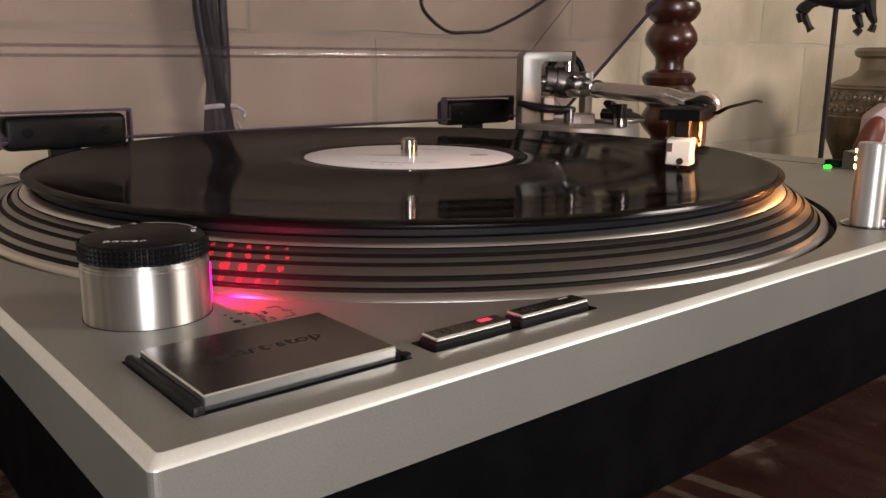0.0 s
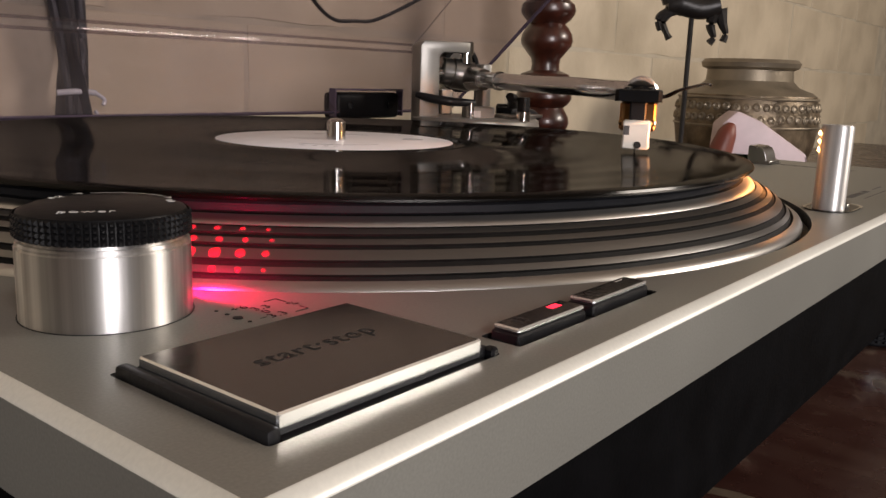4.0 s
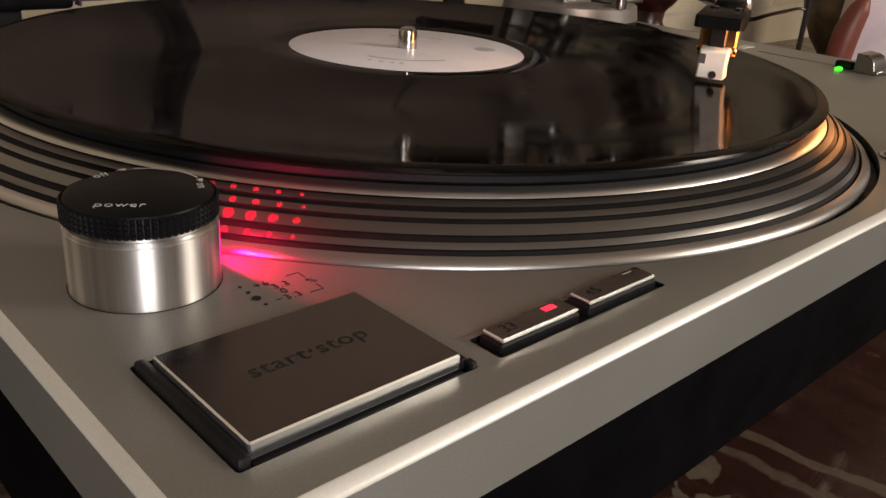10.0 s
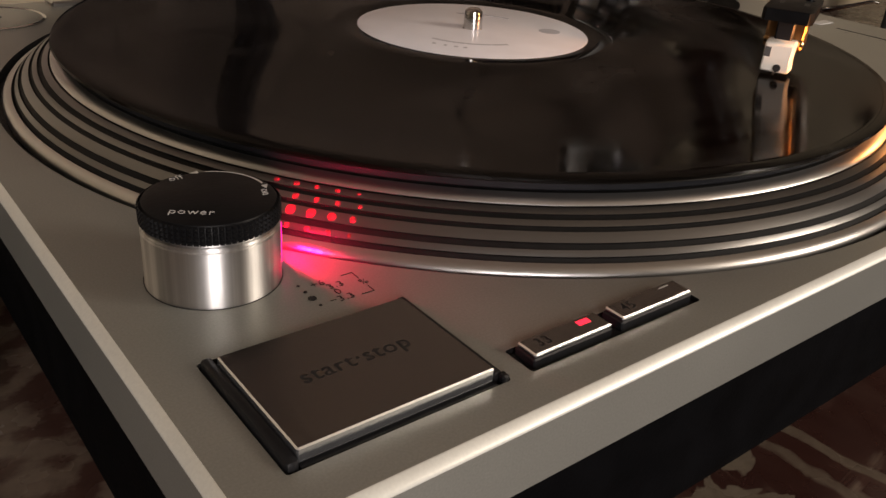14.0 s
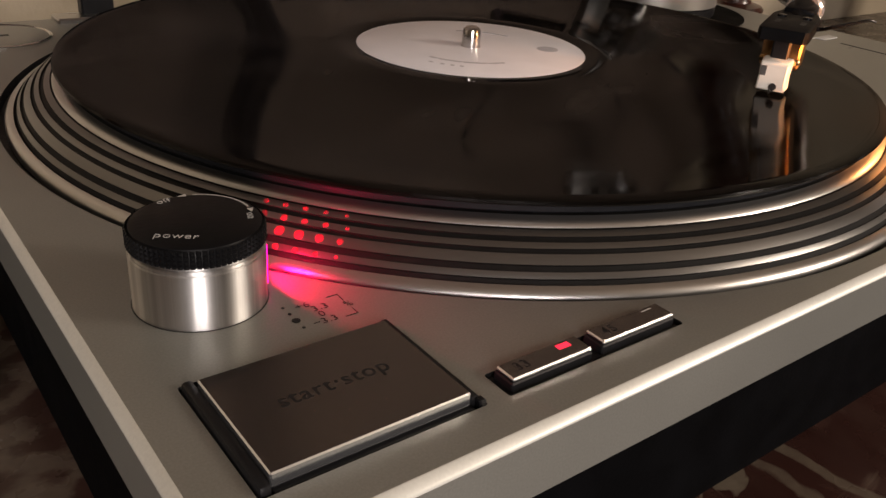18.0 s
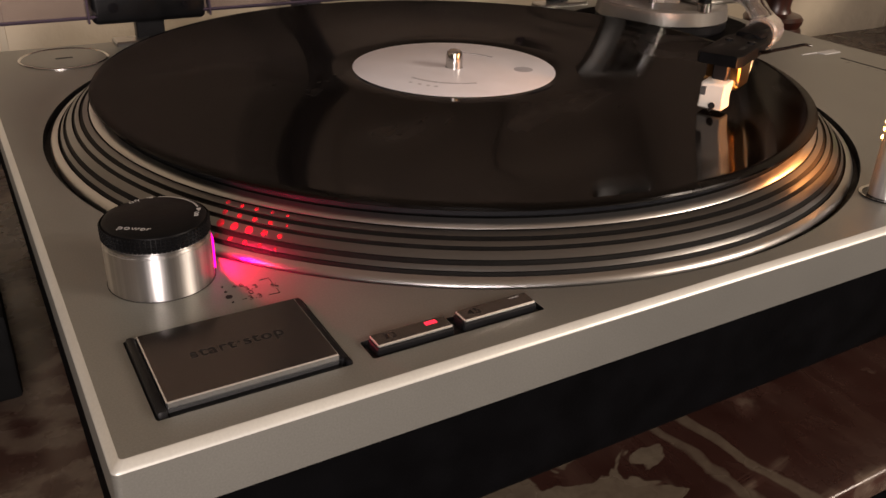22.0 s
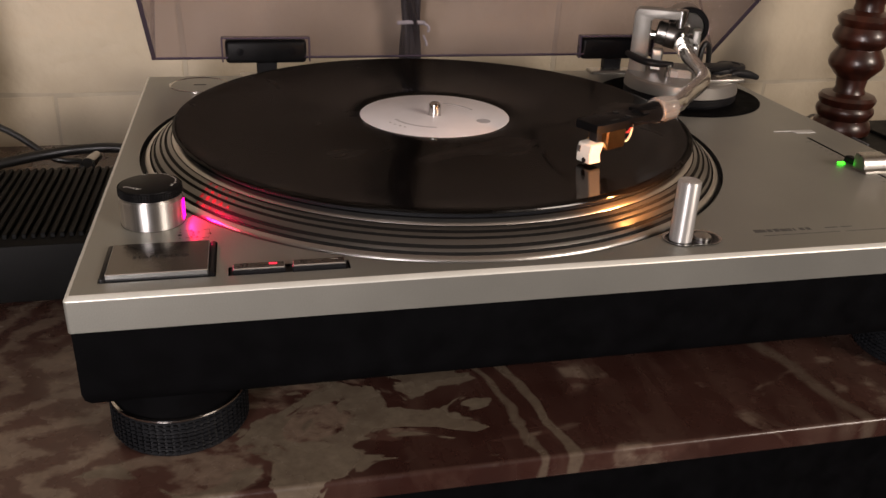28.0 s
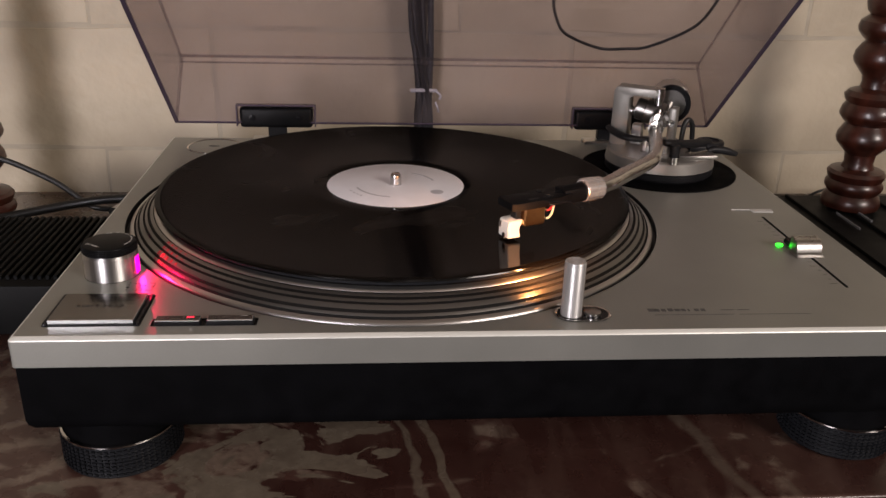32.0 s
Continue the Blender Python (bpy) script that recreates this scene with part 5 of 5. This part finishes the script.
def horse_mesh(x, y):
    b = tube([(x, y, MARBLE_Z), (x, y, 0.30)], 0.0026, 10, smooth_path=False)
    lathe([(0, 0), (0.030, 0), (0.030, 0.005), (0.006, 0.010), (0, 0.010)], 24, (x, y, MARBLE_Z), bm=b)
    d = Vector((0.60, -0.80, 0))
    p = lambda f, h: Vector((x, y, 0.2)) + d * f + Vector((0, 0, h))
    tube([p(-0.026, 0.018), p(-0.012, 0.020), p(0.008, 0.016), p(0.026, 0.020)], [0.008, 0.012, 0.011, 0.011], 12, bm=b)
    tube([p(-0.022, 0.022), p(-0.032, 0.040), p(-0.036, 0.052)], [0.009, 0.007, 0.006], 10, bm=b)
    tube([p(-0.036, 0.054), p(-0.048, 0.046)], [0.006, 0.004], 10, bm=b, smooth_path=False)
    tube([p(-0.022, 0.014), p(-0.029, 0.002), p(-0.024, -0.010), p(-0.021, -0.015)], [0.006, 0.004, 0.003, 0.004], 8, bm=b)
    tube([p(-0.018, 0.014), p(-0.033, 0.006), p(-0.031, -0.007)], [0.006, 0.004, 0.003], 8, bm=b)
    tube([p(0.024, 0.016), p(0.020, 0.000), p(0.024, -0.012), p(0.020, -0.018)], [0.008, 0.005, 0.003, 0.004], 8, bm=b)
    tube([p(0.028, 0.016), p(0.032, 0.002), p(0.036, -0.008), p(0.034, -0.016)], [0.008, 0.005, 0.003, 0.004], 8, bm=b)
    return b


single("horse_figurine", horse_mesh(0.809, 0.309), BRONZE, (0.809, 0.309, MARBLE_Z), "small dark bronze horse figurine on a thin rod", "figurine")


def folded_card():
    b = bmesh.new()
    pts = [(0.836, 0.282, 0.017), (0.842, 0.279, 0.100), (0.853, 0.267, 0.114), (0.866, 0.246, 0.104), (0.896, 0.204, 0.070), (0.902, 0.196, 0.017)]
    off = Vector((0.030, 0.022, 0))
    a = [b.verts.new(p) for p in pts]
    c = [b.verts.new(Vector(p) + off) for p in pts]
    for k in range(5):
        b.faces.new([a[k], a[k + 1], c[k + 1], c[k]])
    b.faces.new(a)
    b.faces.new(c)
    bmesh.ops.bevel(b, geom=b.edges[:], offset=0.003, segments=2, affect="EDGES", profile=0.5)
    return b


card = thing("ornament", (0.87, 0.24, MARBLE_Z), "small pale pink and russet ornament beside the pot", "ornament")
part("body", folded_card(), SHELL_PINK, card)
part("russet_side", tube([(0.832, 0.279, 0.030), (0.833, 0.276, 0.065), (0.838, 0.271, 0.090), (0.843, 0.268, 0.100)], [0.012, 0.013, 0.010, 0.004], 12, flat=1.0), SHELL_RED, card)

# ---- black boxes beside the deck ----


def ribbed_box(name, x0, y0, x1, y1, z1, label, ribs, category):
    ob = thing(name, ((x0 + x1) / 2, (y0 + y1) / 2, MARBLE_Z), label, category)
    part("case", box(x0, y0, MARBLE_Z + 0.004, x1, y1, z1 - 0.002, 0.002, 2), AMP_BLACK, ob)
    for k in range(ribs):
        xx = x0 + 0.006 + (x1 - x0 - 0.012) * k / (ribs - 1)
        part("rib", box(xx - 0.0013, y0 + 0.010, z1 - 0.0025, xx + 0.0013, y1 - 0.006, z1 + 0.0008, 0.0004, 1), AMP_BLACK, ob, smooth=False)
    for fx in (x0 + 0.012, x1 - 0.012):
        for fy in (y0 + 0.012, y1 - 0.012):
            part("foot", lathe([(0.006, MARBLE_Z), (0.006, MARBLE_Z + 0.0045), (0, MARBLE_Z + 0.0045)], 16, (fx, fy, 0)), RUBBER, ob)
    return ob


ribbed_box("amplifier", -0.17, 0.150, -0.014, 0.275, 0.058, "small black ribbed amplifier box", 30, "amplifier")
mixer = ribbed_box("mixer", 0.468, 0.12, 0.68, 0.385, MIXER_TOP - 0.0004, "low black box with grey markings", 6, "mixer")
for x0, y0, x1, y1 in ((0.5845, 0.3335, 0.5960, 0.3345), (0.5955, 0.3050, 0.5970, 0.3335), (0.5752, 0.2870, 0.5762, 0.3265)):
    part("panel_mark", box(x0, y0, 0.0392, x1, y1, 0.0411), MIXER_GREY, mixer, "thin grey panel line", smooth=False)
spur = thing("short_lead", (0.59, 0.40, MARBLE_Z), "short thin black lead beside the candlestick", "cable")
part("sheath", tube([(0.560, 0.400, 0.0192), (0.575, 0.400, 0.0225), (0.5834, 0.400, 0.0275), (0.592, 0.400, 0.0330), (0.602, 0.402, 0.0360), (0.625, 0.420, 0.0330), (0.66, 0.436, 0.0192)], 0.0014, 8), CABLE_BLACK, spur)
lead = thing("audio_lead", (-0.05, 0.33, MARBLE_Z), "black audio lead with a metal plug", "cable")
part("sheath", tube([(-0.30, 0.33, 0.085), (-0.17, 0.34, 0.088), (-0.11, 0.345, 0.066), (-0.075, 0.345, 0.040), (-0.055, 0.34, 0.038), (-0.062, 0.335, 0.030), (-0.11, 0.31, 0.030), (-0.18, 0.29, 0.022), (-0.26, 0.28, 0.020)], 0.0024, 10), CABLE_BLACK, lead)
plug = thing("audio_plug_lead", (-0.04, 0.29, MARBLE_Z), "thick black lead with a worn metal plug", "cable")
part("sheath", tube([(-0.20, 0.30, 0.030), (-0.09, 0.335, 0.044), (-0.04, 0.335, 0.050), (-0.005, 0.332, 0.048), (0.02, 0.36, 0.040)], 0.0038, 12), CABLE_BLACK, plug)
part("plug", tube([(-0.0385, 0.316, 0.0505), (-0.0405, 0.309, 0.0500), (-0.0425, 0.301, 0.0495)], [0.0035, 0.0042, 0.0046], 16, smooth_path=False), SATIN_METAL, plug, "worn metal plug")

# ---- wall blocks ----
COURSE, LENGTH = 0.1135, 0.335
shared = []
for v in range(6):
    rnd = random.Random(v)
    b = bmesh.new()
    nx, nz = 6, 3
    w, h = LENGTH - 0.0045, COURSE - 0.0045
    grid = [[b.verts.new((w * i / nx, 0.0015 + rnd.uniform(-0.0007, 0.0007) if 0 < i < nx and 0 < j < nz else 0.0030 + rnd.uniform(-0.0006, 0.0003), h * j / nz)) for i in range(nx + 1)] for j in range(nz + 1)]
    for row in grid:
        for q in row:
            q.co.x += rnd.uniform(-0.0012, 0.0012)
            q.co.z += rnd.uniform(-0.0012, 0.0012)
    for j in range(nz):
        for i in range(nx):
            b.faces.new([grid[j][i], grid[j][i + 1], grid[j + 1][i + 1], grid[j + 1][i]])
    edge = grid[0] + [r[-1] for r in grid[1:]] + grid[-1][-2::-1] + [r[0] for r in grid[-2:0:-1]]
    rear = [b.verts.new((q.co.x + (0.003 if q.co.x > w / 2 else -0.003), 0.0075, q.co.z + (0.003 if q.co.z > h / 2 else -0.003))) for q in edge]
    for k in range(len(edge)):
        j = (k + 1) % len(edge)
        b.faces.new([edge[k], edge[j], rear[j], rear[k]])
    shared.append(finish(b, "block", WALL_PAINT, True))
JOINT_Z = 0.0605
for c in range(-1, 5):
    shift = -0.09 if c % 2 else 0.0175
    for k in range(-2, 7):
        ob = new("block", shared[(c * 5 + k * 3) % 6])
        ob.parent = wall
        ob.location = Vector((shift + LENGTH * k + 0.00225, WALL_Y - 0.0025, JOINT_Z + COURSE * c + 0.00225)) - wall.location
